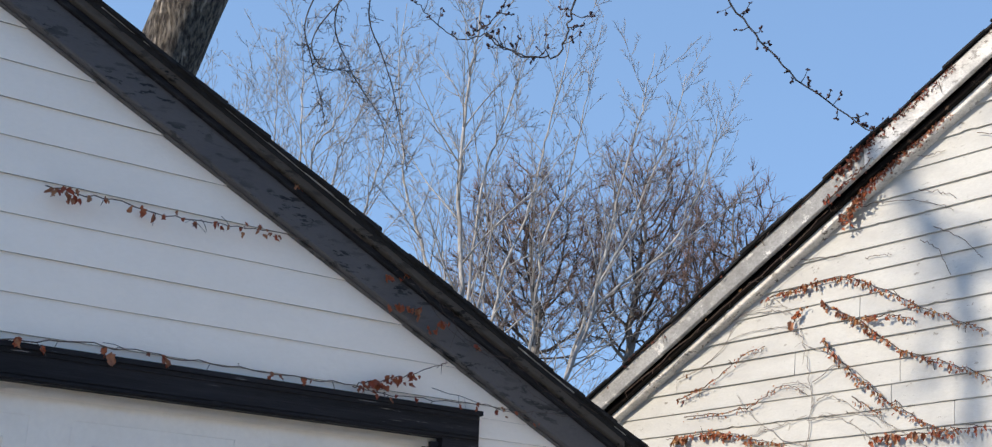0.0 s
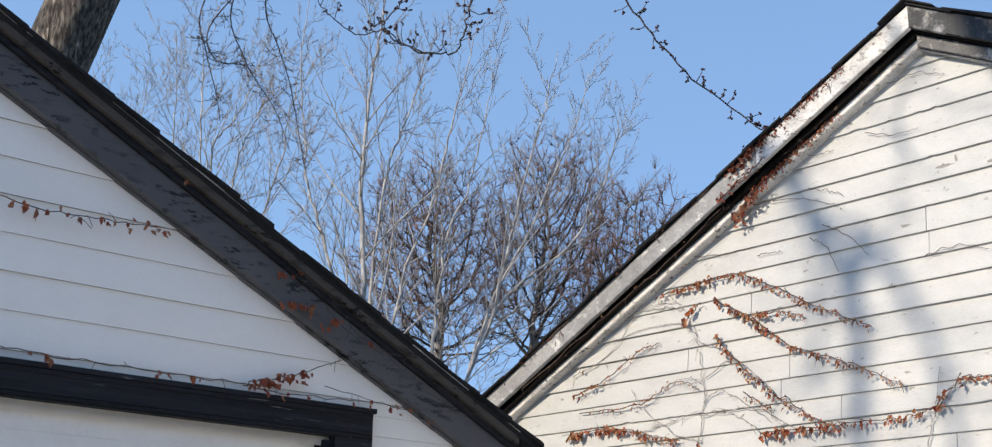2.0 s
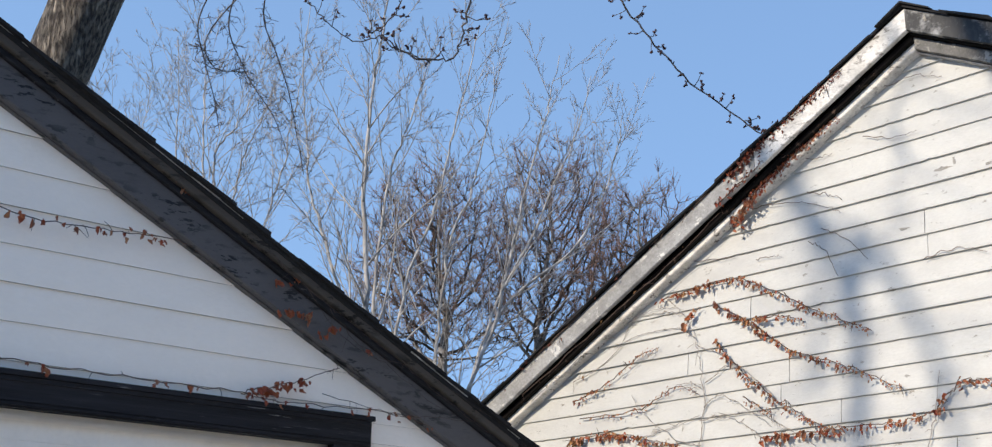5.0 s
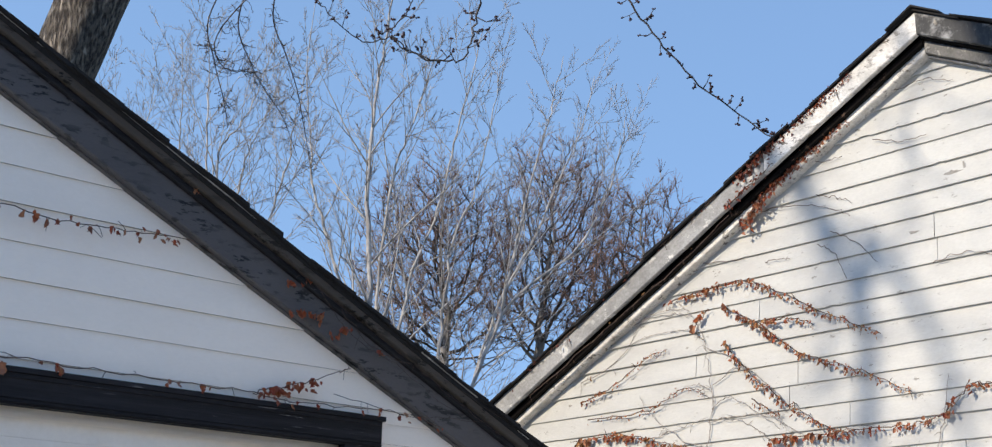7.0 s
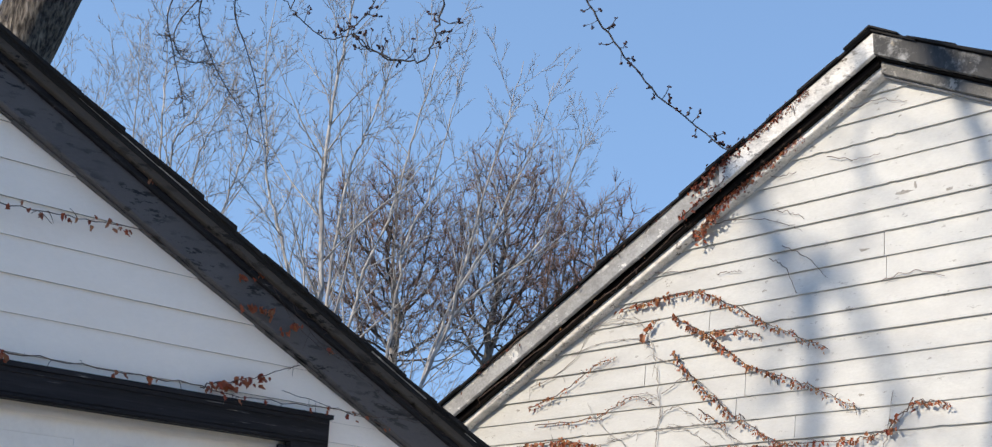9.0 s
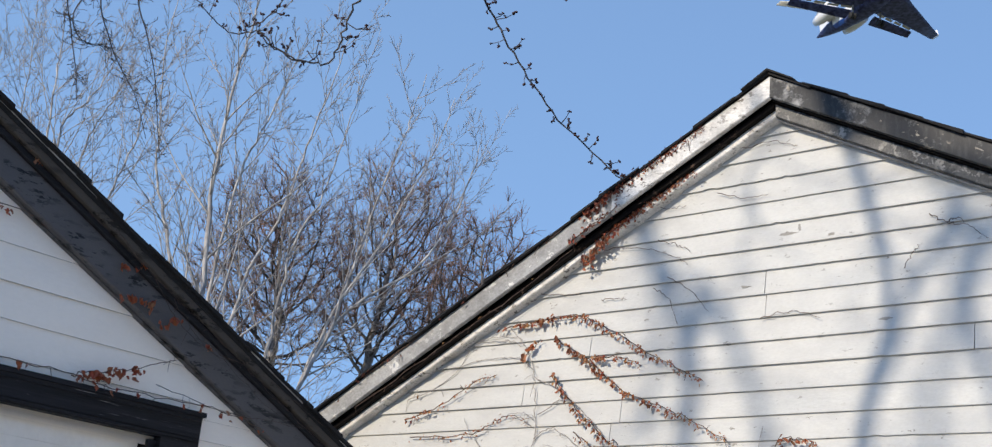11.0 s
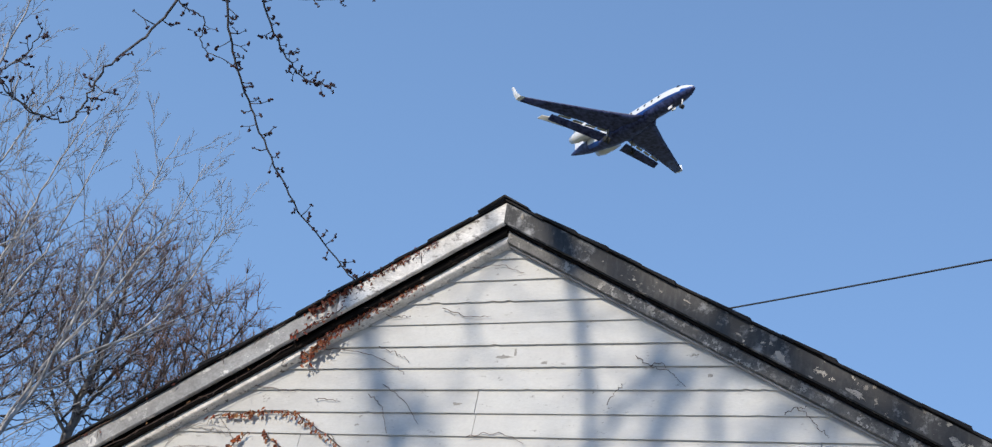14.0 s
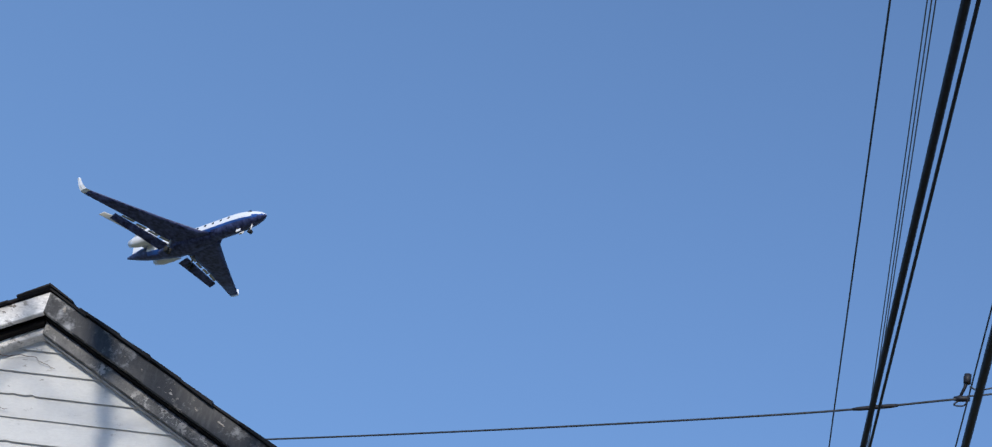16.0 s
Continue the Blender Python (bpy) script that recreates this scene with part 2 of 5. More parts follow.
# Navy belly paint; on wings and flaps it stands in for underside shade.
JET_DARK = material("navy_belly_and_wing_shade", (0.01, 0.014, 0.05), 0.5, 0, grain_build((0.004, 0.007, 0.045), (0.085, 0.11, 0.26), 1.6), 0.3)
JET_GREY = material("pale_grey_flap_structure", (0.5, 0.5, 0.48), 0.5, 0.1, grain_build((0.28, 0.27, 0.25), (0.6, 0.58, 0.54), 1.5))
JET_GLASS = material("dark_cabin_window", (0.02, 0.025, 0.03), 0.1, 0, grain_build((0.015, 0.018, 0.022), (0.03, 0.034, 0.04), 1))
JET_RUBBER = material("tyre_rubber", (0.02, 0.02, 0.02), 0.8, 0, grain_build((0.015, 0.015, 0.015), (0.03, 0.03, 0.03), 3))

# ---- building helpers ----


def origin_of(ob):
    v = Vector(ob.get("base", (0, 0, 0)))
    return v


def thing(name, base, label, category, group="", kind=""):
    ob = new(name)
    ob.empty_display_size = 0.2
    ob.location = base
    ob["base"] = tuple(base)
    return tagged(ob, label, category, group, kind)


def finish(bm):
    bmesh.ops.recalc_face_normals(bm, faces=bm.faces)


def part(name, bm, mat, parent, label="", smooth=False):
    """Links a bmesh in world coordinates as one mesh under a thing or a part."""
    base = origin_of(parent)
    me = bpy.data.meshes.new(name)
    for v in bm.verts:
        v.co -= base
    bm.to_mesh(me)
    bm.free()
    for m in mat if isinstance(mat, (list, tuple)) else (mat,):
        me.materials.append(m)
    if smooth:
        me.polygons.foreach_set("use_smooth", [True] * len(me.polygons))
    ob = new(name, me)
    ob.parent = parent
    ob["base"] = tuple(base)
    if label:
        ob["label"] = label
    return ob


def mesh_part(name, verts, faces, mat, parent, label="", smooth=True, kind=""):
    base = np.array(origin_of(parent))
    me = bpy.data.meshes.new(name)
    me.from_pydata((np.array(verts) - base).tolist(), [], faces)
    me.materials.append(mat)
    if smooth:
        me.polygons.foreach_set("use_smooth", [True] * len(me.polygons))
    ob = new(name, me)
    ob.parent = parent
    ob["base"] = tuple(base)
    return tagged(ob, label, "", "", kind)


# Wall frames: along the wall, out of it, up.
ANG = radians(86.08)
LU, LN, LD = Vector((math.cos(ANG), math.sin(ANG), 0)), Vector((math.sin(ANG), -math.cos(ANG), 0)), 3.677
RY = 4.189


def on_left(s, o, z):
    return LU * s + LN * (o - LD) + Vector((0, 0, z))


def on_right(s, o, z):
    return Vector((s, RY - o, z))


def hexa(bm, fr, pts_front, pts_back):
    """A solid between two matching outlines given as (s, o, z)."""
    a = [bm.verts.new(fr(*p)) for p in pts_front]
    b = [bm.verts.new(fr(*p)) for p in pts_back]
    n = len(a)
    bm.faces.new(a)
    bm.faces.new(b[::-1])
    for k in range(n):
        bm.faces.new((a[k], b[k], b[(k + 1) % n], a[(k + 1) % n]))


def bar(bm, fr, s0, s1, o0, o1, z0, z1):
    hexa(bm, fr, [(s0, o1, z0), (s1, o1, z0), (s1, o1, z1), (s0, o1, z1)],
         [(s0, o0, z0), (s1, o0, z0), (s1, o0, z1), (s0, o0, z1)])


def lap_board(fr, s0, s1, z0, h, edge0, edge1, rng, warp, thick=0.016, back=-0.004, rag=0.0, shade_slot=0):
    """A lapped board: proud at its foot, its ends cut along the gable. edge0 and edge1 give the cut at a height."""
    bm = bmesh.new()
    n = max(1, int((s1 - s0) / (0.03 if rag else 0.16)))
    cols = []
    ph = rng.uniform(0, 50)
    for k in range(n + 1):
        f = k / n
        a, b = [], []
        for z in (z0, z0 + h):
            lo, hi = max(s0, edge0(z)), min(s1, edge1(z))
            a.append(lo + (max(hi, lo + 0.001) - lo) * f)
        wob = warp * noise.noise((a[0] * 2.3, ph, 0)) + warp * 0.5 * noise.noise((a[0] * 9.0, ph, 3))
        out = warp * 0.7 * noise.noise((a[0] * 1.7, ph, 9))
        wob += rag * max(0.0, noise.noise((a[0] * 31.0, ph, 5)) + 0.5 * noise.noise((a[0] * 2.1, ph, 8)) - 0.36)
        cols.append([bm.verts.new(fr(*p)) for p in (
            (a[0], back, z0 + wob), (a[0], thick + out, z0 + wob), (a[0], thick + out, z0 + 0.006 + wob),
            (a[1], 0.004, z0 + h + 0.012), (a[1], back, z0 + h + 0.012))])
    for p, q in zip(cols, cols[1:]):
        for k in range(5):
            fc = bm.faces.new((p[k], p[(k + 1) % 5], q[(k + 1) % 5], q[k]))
            # The underside's darker slot paints in the shade below the lap.
            fc.material_index = shade_slot if k == 0 else 0
    bm.faces.new(cols[0][::-1])
    bm.faces.new(cols[-1])
    finish(bm)
    return bm


def rake_piece(fr, apex_s, side, d0, d1, zlow, zhigh, o0, o1, slope, wear=0.0, seed=0):
    """A board along a gable's edge. side: 1 or -1 from the apex; zlow, zhigh: its edges' heights at the apex."""
    bm = bmesh.new()
    n = max(1, int((d1 - d0) / 0.12))
    cols = []
    for k in range(n + 1):
        d = d0 + (d1 - d0) * k / n
        w = wear * noise.noise((d * 7.0, seed, 1)) + wear * 0.6 * noise.noise((d * 23.0, seed, 5))
        s = apex_s + side * d
        lo, hi = zlow - slope * d + w, zhigh - slope * d
        c = 0.004
        cols.append([bm.verts.new(fr(*p)) for p in (
            (s, o0, lo), (s, o1 - c, lo), (s, o1, lo + c), (s, o1, hi - c), (s, o1 - c, hi), (s, o0, hi))])
    for p, q in zip(cols, cols[1:]):
        for k in range(6):
            bm.faces.new((p[k], p[(k + 1) % 6], q[(k + 1) % 6], q[k]))
    bm.faces.new(cols[0][::-1])
    bm.faces.new(cols[-1])
    finish(bm)
    return bm


def tube_data(path, radii, sides, verts, faces):
    """Adds a tapered tube along a path to the lists."""
    pts = [Vector(p) for p in path]
    base = len(verts)
    up = Vector((0.31, 0.22, 0.92))
    for k, p in enumerate(pts):
        d = (pts[min(k + 1, len(pts) - 1)] - pts[max(k - 1, 0)])
        d = d.normalized() if d.length > 1e-9 else Vector((0, 0, 1))
        x = d.cross(up)
        x = x.normalized() if x.length > 1e-3 else Vector((1, 0, 0))
        y = d.cross(x)
        for a in range(sides):
            t = 2 * math.pi * a / sides
            verts.append(tuple(p + (x * math.cos(t) + y * math.sin(t)) * radii[k]))
    for k in range(len(pts) - 1):
        for a in range(sides):
            b = (a + 1) % sides
            faces.append((base + k * sides + a, base + k * sides + b, base + (k + 1) * sides + b, base + (k + 1) * sides + a))
    faces.append(tuple(base + a for a in range(sides))[::-1])
    faces.append(tuple(base + (len(pts) - 1) * sides + a for a in range(sides)))


def smooth_path(ctrl, per=6):
    """A Catmull-Rom line through control points."""
    c = [Vector(p) for p in ctrl]
    c = [c[0] * 2 - c[1]] + c + [c[-1] * 2 - c[-2]]
    out = []
    for k in range(1, len(c) - 2):
        for j in range(per):
            t = j / per
            p0, p1, p2, p3 = c[k - 1], c[k], c[k + 1], c[k + 2]
            out.append(0.5 * ((2 * p1) + (p2 - p0) * t + (2 * p0 - 5 * p1 + 4 * p2 - p3) * t * t + (3 * p1 - p0 - 3 * p2 + p3) * t ** 3))
    out.append(c[-2])
    return out

# ---- ground ----


def ground_sheet():
    bm = bmesh.new()
    n = 28
    size = [-2500 * (1 - 2 * k / n) for k in range(n + 1)]
    grid = [[bm.verts.new((x, y, 0.0)) for x in size] for y in size]
    for j in range(n):
        for k in range(n):
            bm.faces.new((grid[j][k], grid[j][k + 1], grid[j + 1][k + 1], grid[j + 1][k]))
    finish(bm)
    me = bpy.data.meshes.new("ground")
    bm.to_mesh(me)
    bm.free()
    me.materials.append(GROUND)
    tagged(new("ground", me), "dormant brown lawn reaching to the horizon", "ground", "", "structure")


# Out of view; added as a pale reflector below the garage fronts.
def driveway():
    bm = bmesh.new()
    bmesh.ops.create_cube(bm, size=1)
    for v in bm.verts:
        v.co = Vector((v.co.x * 9.0 + 1.1, v.co.y * 14.0 - 2.9, 0.02 + v.co.z * 0.04))
    finish(bm)
    me = bpy.data.meshes.new("pavement")
    bm.to_mesh(me)
    bm.free()
    me.materials.append(CONCRETE)
    tagged(new("pavement", me), "grey concrete driveway in front of two garages", "driveway", "", "structure")


ground_sheet()
driveway()

# ---- garages ----
SLOPE_L, SLOPE_R = 0.508, 0.529


def roof_side(fr, parent, apex_s, side, ztop, slope, length, edge_o, depth, seed):
    """One roof slope: a deck and its shingle courses, stepped at the rake."""
    rng = random.Random(seed)
    bm = bmesh.new()
    a, b = apex_s, apex_s + side * length
    za, zb = ztop - 0.022, ztop - 0.022 - slope * length
    hexa(bm, fr, [(a, edge_o - 0.02, za), (b, edge_o - 0.02, zb), (b, edge_o - 0.02, zb - 0.02), (a, edge_o - 0.02, za - 0.02)],
         [(a, -depth, za), (b, -depth, zb), (b, -depth, zb - 0.02), (a, -depth, za - 0.02)])
    finish(bm)
    roof = part("roof", bm, SHINGLE, parent, "black asphalt shingle roof slope with ragged rake edge")
    step = 0.142
    d = 0.0
    while d < length:
        e = min(d + step * 1.25, length + 0.012)
        out = edge_o + rng.uniform(-0.008, 0.01)
        cut = rng.uniform(-0.01, 0.01)
        lift = rng.uniform(0.009, 0.017)
        sag = rng.uniform(0.0, 0.006)
        bm = bmesh.new()
        z0, z1 = ztop - 0.022 - slope * d, ztop - 0.022 - slope * e
        s0, s1 = apex_s + side * d, apex_s + side * (e + cut)
        hexa(bm, fr, [(s0, out, z0 + 0.001 - sag), (s1, out, z1 - 0.001 - sag), (s1, out, z1 + lift - sag), (s0, out, z0 + 0.008 - sag)],
             [(s0, out - 1.4, z0 + 0.001), (s1, out - 1.4, z1 - 0.001), (s1, out - 1.4, z1 + lift), (s0, out - 1.4, z0 + 0.008)])
        finish(bm)
        part("shingle", bm, SHINGLE, roof)
        d += step
    return roof


def ridge_cap(fr, parent, apex_s, ztop, slope, edge_o, depth, seed):
    rng = random.Random(seed)
    o = edge_o + 0.012
    while o > -1.6:
        bm = bmesh.new()
        w, t = 0.11, 0.006
        z = ztop - 0.019 + rng.uniform(-0.002, 0.003)
        hexa(bm, fr, [(apex_s - w, o, z - slope * w), (apex_s, o, z + 0.004), (apex_s + w, o, z - slope * w), (apex_s + w, o, z - slope * w + t), (apex_s, o, z + t + 0.006), (apex_s - w, o, z - slope * w + t)],
             [(apex_s - w, o - 0.3, z - slope * w), (apex_s, o - 0.3, z - 0.002), (apex_s + w, o - 0.3, z - slope * w), (apex_s + w, o - 0.3, z - slope * w + t), (apex_s, o - 0.3, z + t), (apex_s - w, o - 0.3, z - slope * w + t)])
        finish(bm)
        part("ridge_shingle", bm, SHINGLE, parent)
        o -= 0.14


def front_wall_solid(bm, fr, outline, o0, o1):
    hexa(bm, fr, [(s, o1, z) for s, z in outline], [(s, o0, z) for s, z in outline])


def left_garage():
    fr = on_left
    g = thing("garage", on_left(0, -3, 0), "white garage with smooth lap siding, black rake boards and panelled door", "garage", "garages")
    ap, ztop = -0.2, 3.891
    wall_top = 3.703
    s_hi, s_lo = 2.92, -3.14
    eave = wall_top - SLOPE_L * (s_hi - ap)
    d0, d1 = -2.67, 2.288
    bm = bmesh.new()
    front_wall_solid(bm, fr, [(d0, 2.165), (d1, 2.165), (d1, 2.165 + 0.001), (s_hi, 2.166), (s_hi, eave), (ap, wall_top), (s_lo, eave), (s_lo, 2.166), (d0, 2.166)], -0.14, -0.004)
    finish(bm)
    part("wall", bm, LEFT_BOARD, g)
    for a, b in ((s_lo, d0), (d1, s_hi)):
        bm = bmesh.new()
        bar(bm, fr, a, b, -0.14, -0.004, 0.04, 2.166)
        finish(bm)
        part("wall", bm, LEFT_BOARD, g)
    for s in (s_lo, s_hi - 0.14):
        bm = bmesh.new()
        bar(bm, fr, s, s + 0.14, -6.0, -0.14, 0.04, eave)
        finish(bm)
        part("wall", bm, LEFT_BOARD, g)
    bm = bmesh.new()
    front_wall_solid(bm, fr, [(s_lo, 0.04), (s_hi, 0.04), (s_hi, eave), (ap, wall_top), (s_lo, eave)], -6.14, -6.0)
    finish(bm)
    part("wall", bm, LEFT_BOARD, g)
    rng = random.Random(4)
    e0 = lambda z: max(s_lo, ap - (wall_top + 0.02 - z) / SLOPE_L)
    e1 = lambda z: min(s_hi, ap + (wall_top + 0.02 - z) / SLOPE_L)
    h = 0.1122
    z = 2.954 + 6 * h
    k = 0
    while z > 0.1:
        th = 0.0125 if k % 2 == 0 else 0.0105
        if z > 2.236:
            part("siding_board", lap_board(fr, s_lo, s_hi, z, h, e0, e1, rng, 0.0012, th, shade_slot=1), (LEFT_BOARD, WOOD_AND_LAP_SHADE), g)
        elif z > 2.15:
            part("siding_board", lap_board(fr, s_lo, s_hi, 2.236, h - (2.236 - z), e0, e1, rng, 0.0008, 0.008, shade_slot=1), (LEFT_BOARD, WOOD_AND_LAP_SHADE), g)
            for a, b in ((s_lo, -2.82), (2.432, s_hi)):
                part("siding_board", lap_board(fr, a, b, z, 2.236 - z, e0, e1, rng, 0.0012, th, shade_slot=1), (LEFT_BOARD, WOOD_AND_LAP_SHADE), g)
        else:
            for a, b in ((s_lo, -2.82), (2.432, s_hi)):
                part("siding_board", lap_board(fr, a, b, z, h, e0, e1, rng, 0.0012, th, shade_slot=1), (LEFT_BOARD, WOOD_AND_LAP_SHADE), g)
        z -= h
        k += 1
    corner = bmesh.new()
    bar(corner, fr, s_hi - 0.002, s_hi + 0.022, -0.14, 0.022, 0.04, eave - 0.01)
    finish(corner)
    part("corner_board", corner, LEFT_BOARD, g)
    # rake boards, in three steps out from the wall
    for side, length in ((1, 3.22), (-1, 3.22)):
        part("rake_board", rake_piece(fr, ap, side, 0.0, length, 3.692, 3.835, -0.004, 0.058, SLOPE_L, 0.0015, 1), BLACK_PAINT, g, "broad black rake board with peeling paint")
        part("rake_bead", rake_piece(fr, ap, side, 0.0, length, 3.687, 3.6915, -0.004, 0.03, SLOPE_L, 0.001, 7), BLACK_PAINT, g)
        # Black strip laid in as the dark shadow gap below the fly board.
        part("rake_moulding", rake_piece(fr, ap, side, 0.0, length, 3.80, 3.8235, 0.0585, 0.076, SLOPE_L, 0.002, 3), TRIM_PAINT, g, "narrow black moulding strip")
        part("rake_moulding", rake_piece(fr, ap, side, 0.0, length, 3.824, 3.874, -0.004, 0.098, SLOPE_L, 0.0015, 5), FLY_PAINT, g, "faded brown-black fly board under the shingles")
        part("drip_edge", rake_piece(fr, ap, side, 0.0, length, 3.866, 3.874, -0.004, 0.108, SLOPE_L, 0.001, 6), FASCIA_GREY, g)
        roof_side(fr, g, ap, side, ztop, SLOPE_L, 3.3, 0.122, 6.3, 20 + side)
    ridge_cap(fr, g, ap, ztop, SLOPE_L, 0.122, 6.3, 3)
    # door trim
    trim = bmesh.new()
    bar(trim, fr, -2.815, 2.434, -0.02, 0.034, 2.148, 2.236)
    finish(trim)
    part("door_header", trim, TRIM_PAINT, g, "black painted header with scuffed edges")
    for z0, z1, out in ((2.1535, 2.161, 0.041), (2.166, 2.1745, 0.038), (2.222, 2.2355, 0.0395)):
        strip = bmesh.new()
        bar(strip, fr, -2.81, 2.43, 0.0335, out, z0, z1)
        finish(strip)
        part("header_moulding", strip, TRIM_PAINT, g)
    lip = bmesh.new()
    bar(lip, fr, -2.83, 2.441, -0.004, 0.046, 2.2365, 2.252)
    finish(lip)
    part("header_cap", lip, TRIM_PAINT, g)
    for a, b in ((2.29, 2.434), (-2.815, -2.67)):
        jb = bmesh.new()
        bar(jb, fr, a, b, -0.02, 0.034, 0.04, 2.1478)
        finish(jb)
        part("door_jamb", jb, TRIM_PAINT, g)
    bead = bmesh.new()
    bar(bead, fr, 2.26, 2.2895, -0.05, 0.012, 0.04, 2.136)
    finish(bead)
    part("door_jamb", bead, TRIM_PAINT, g)
    stop = bmesh.new()
    bar(stop, fr, -2.67, 2.26, -0.06, -0.004, 2.132, 2.1475)
    finish(stop)
    part("door_stop", stop, DOOR_PAINT, g, "white stop strip under the header")
    # sectional door
    for r in range(4):
        z0 = 0.06 + r * 0.517
        door = part("door_section", door_sheet(fr, z0), DOOR_PAINT, g, "white garage door section with raised panels")
        for c in range(8):
            a = -2.64 + c * 0.6125 + 0.06
            b = a + 0.6125 - 0.12
            part("panel", raised_panel(fr, a, b, z0 + 0.085, z0 + 0.517 - 0.06, -0.03), DOOR_PAINT, door)
    return g


def door_sheet(fr, z0):
    bm = bmesh.new()
    bar(bm, fr, -2.66, 2.25, -0.07, -0.03, z0 + 0.002, z0 + 0.515)
    finish(bm)
    return bm


def raised_panel(fr, a, b, z0, z1, o):
    bm = bmesh.new()
    rings = []
    for inset, out in ((0.0, 0.0), (0.012, -0.026), (0.02, -0.028), (0.07, 0.004), (0.078, 0.006)):
        rings.append([bm.verts.new(fr(s, o + out + 0.0015, z)) for s, z in ((a + inset, z0 + inset), (b - inset, z0 + inset), (b - inset, z1 - inset), (a + inset, z1 - inset))])
    for p, q in zip(rings, rings[1:]):
        for k in range(4):
            bm.faces.new((p[k], p[(k + 1) % 4], q[(k + 1) % 4], q[k]))
    bm.faces.new(rings[-1])
    finish(bm)
    return bm


def paint_patch(fr, x, z, w, t, slope, out, seed):
    """A thin ragged patch lying on a board."""
    rng = random.Random(seed)
    bm = bmesh.new()
    n = 15
    front, back = [], []
    for k in range(n):
        a = 2 * math.pi * k / n
        r = rng.uniform(0.45, 1.2)
        dx = w * r * math.cos(a)
        p = (x + dx, z + slope * dx + t * r * math.sin(a))
        rise = 0.0 if slope else 0.012 * (((p[1] - 3.497) / 0.0912) % 1.0)
        front.append((p[0], out - rise + 0.0008, p[1]))
        back.append((p[0], out - rise - 0.005, p[1]))
    hexa(bm, fr, front, back)
    finish(bm)
    return bm


def right_garage():
    fr = on_right
    g = thing("garage", on_right(-2.17, -3, 0), "sunlit white clapboard garage gable with peeling paint and weathered trim", "garage", "garages")
    ap, ztop = -2.164, 3.815
    wall_top = 3.735
    s_lo, s_hi = -4.62, 0.285
    eave = wall_top - SLOPE_R * (s_hi - ap)
    for o0, o1 in ((-0.14, -0.004), (-6.0, -5.86)):
        bm = bmesh.new()
        front_wall_solid(bm, fr, [(s_lo, 0.04), (s_hi, 0.04), (s_hi, eave), (ap, wall_top), (s_lo, eave)], o0, o1)
        finish(bm)
        part("wall", bm, RIGHT_BOARD, g)
    for s in (s_lo, s_hi - 0.14):
        bm = bmesh.new()
        bar(bm, fr, s, s + 0.14, -5.86, -0.14, 0.04, eave)
        finish(bm)
        part("wall", bm, RIGHT_BOARD, g)
    rng = random.Random(11)
    e0 = lambda z: max(s_lo, ap - (wall_top - z) / SLOPE_R)
    e1 = lambda z: min(s_hi, ap + (wall_top - z) / SLOPE_R)
    h = 0.0912
    z = 3.497 + h
    row = 0
    while z > 0.08:
        joints = []
        if row >= 9:
            x = s_lo + rng.uniform(0.5, 2.2)
            while x < s_hi - 0.4:
                joints.append(x)
                x += rng.uniform(1.4, 2.9)
        if row in (7, 8):
            joints = [-2.247 + 0.004 * row, -0.6]
        cuts = [s_lo] + joints + [s_hi]
        drop = rng.uniform(-0.002, 0.002)
        for a, b in zip(cuts, cuts[1:]):
            a2, b2 = max(a, e0(z)), min(b, e1(z))
            if b2 - a2 < 0.03:
                continue
            part("clapboard", lap_board(fr, a + 0.0012, b - 0.0012, z + drop, h, e0, e1, rng, 0.0011, rng.uniform(0.0135, 0.0175), rag=0.010), RIGHT_BOARD, g)
        z -= h
        row += 1
    for s in (s_lo - 0.02, s_hi - 0.002):
        bm = bmesh.new()
        bar(bm, fr, s, s + 0.022, -0.14, 0.024, 0.04, eave - 0.02)
        finish(bm)
        part("corner_board", bm, RIGHT_BOARD, g)
    for side in (-1, 1):
        if side < 0:
            part("fascia", rake_piece(fr, ap, side, 0.0, 0.70, 3.697, 3.793, 0.098, 0.118, SLOPE_R, 0.002, 9), FASCIA_WHITE, g, "flaking white fascia board")
            part("fascia", rake_piece(fr, ap, side, 0.703, 2.8, 3.698, 3.792, 0.098, 0.117, SLOPE_R, 0.002, 30), FASCIA_GREY, g, "bare grey weathered fascia board")
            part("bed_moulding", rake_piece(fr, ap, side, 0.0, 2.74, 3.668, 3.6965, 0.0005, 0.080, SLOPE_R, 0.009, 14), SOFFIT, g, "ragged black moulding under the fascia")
            part("frieze_board", rake_piece(fr, ap, side, 0.0, 2.62, 3.638, 3.6735, -0.002, 0.058, SLOPE_R, 0.003, 11), FASCIA_WHITE, g, "weathered white frieze board")
        else:
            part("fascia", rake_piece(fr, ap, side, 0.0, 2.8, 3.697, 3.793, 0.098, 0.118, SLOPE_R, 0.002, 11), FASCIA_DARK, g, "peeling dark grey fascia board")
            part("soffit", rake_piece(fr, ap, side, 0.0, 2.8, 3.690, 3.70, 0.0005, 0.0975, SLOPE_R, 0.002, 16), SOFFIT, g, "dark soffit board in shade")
            part("frieze_board", rake_piece(fr, ap, side, 0.0, 2.62, 3.636, 3.6895, -0.002, 0.066, SLOPE_R, 0.0025, 13), FRIEZE_DARK, g, "flaking dark grey frieze board")
            part("frieze_bead", rake_piece(fr, ap, side, 0.0, 2.62, 3.629, 3.6355, -0.002, 0.05, SLOPE_R, 0.002, 17), FASCIA_GREY, g, "thin pale bead under the frieze")
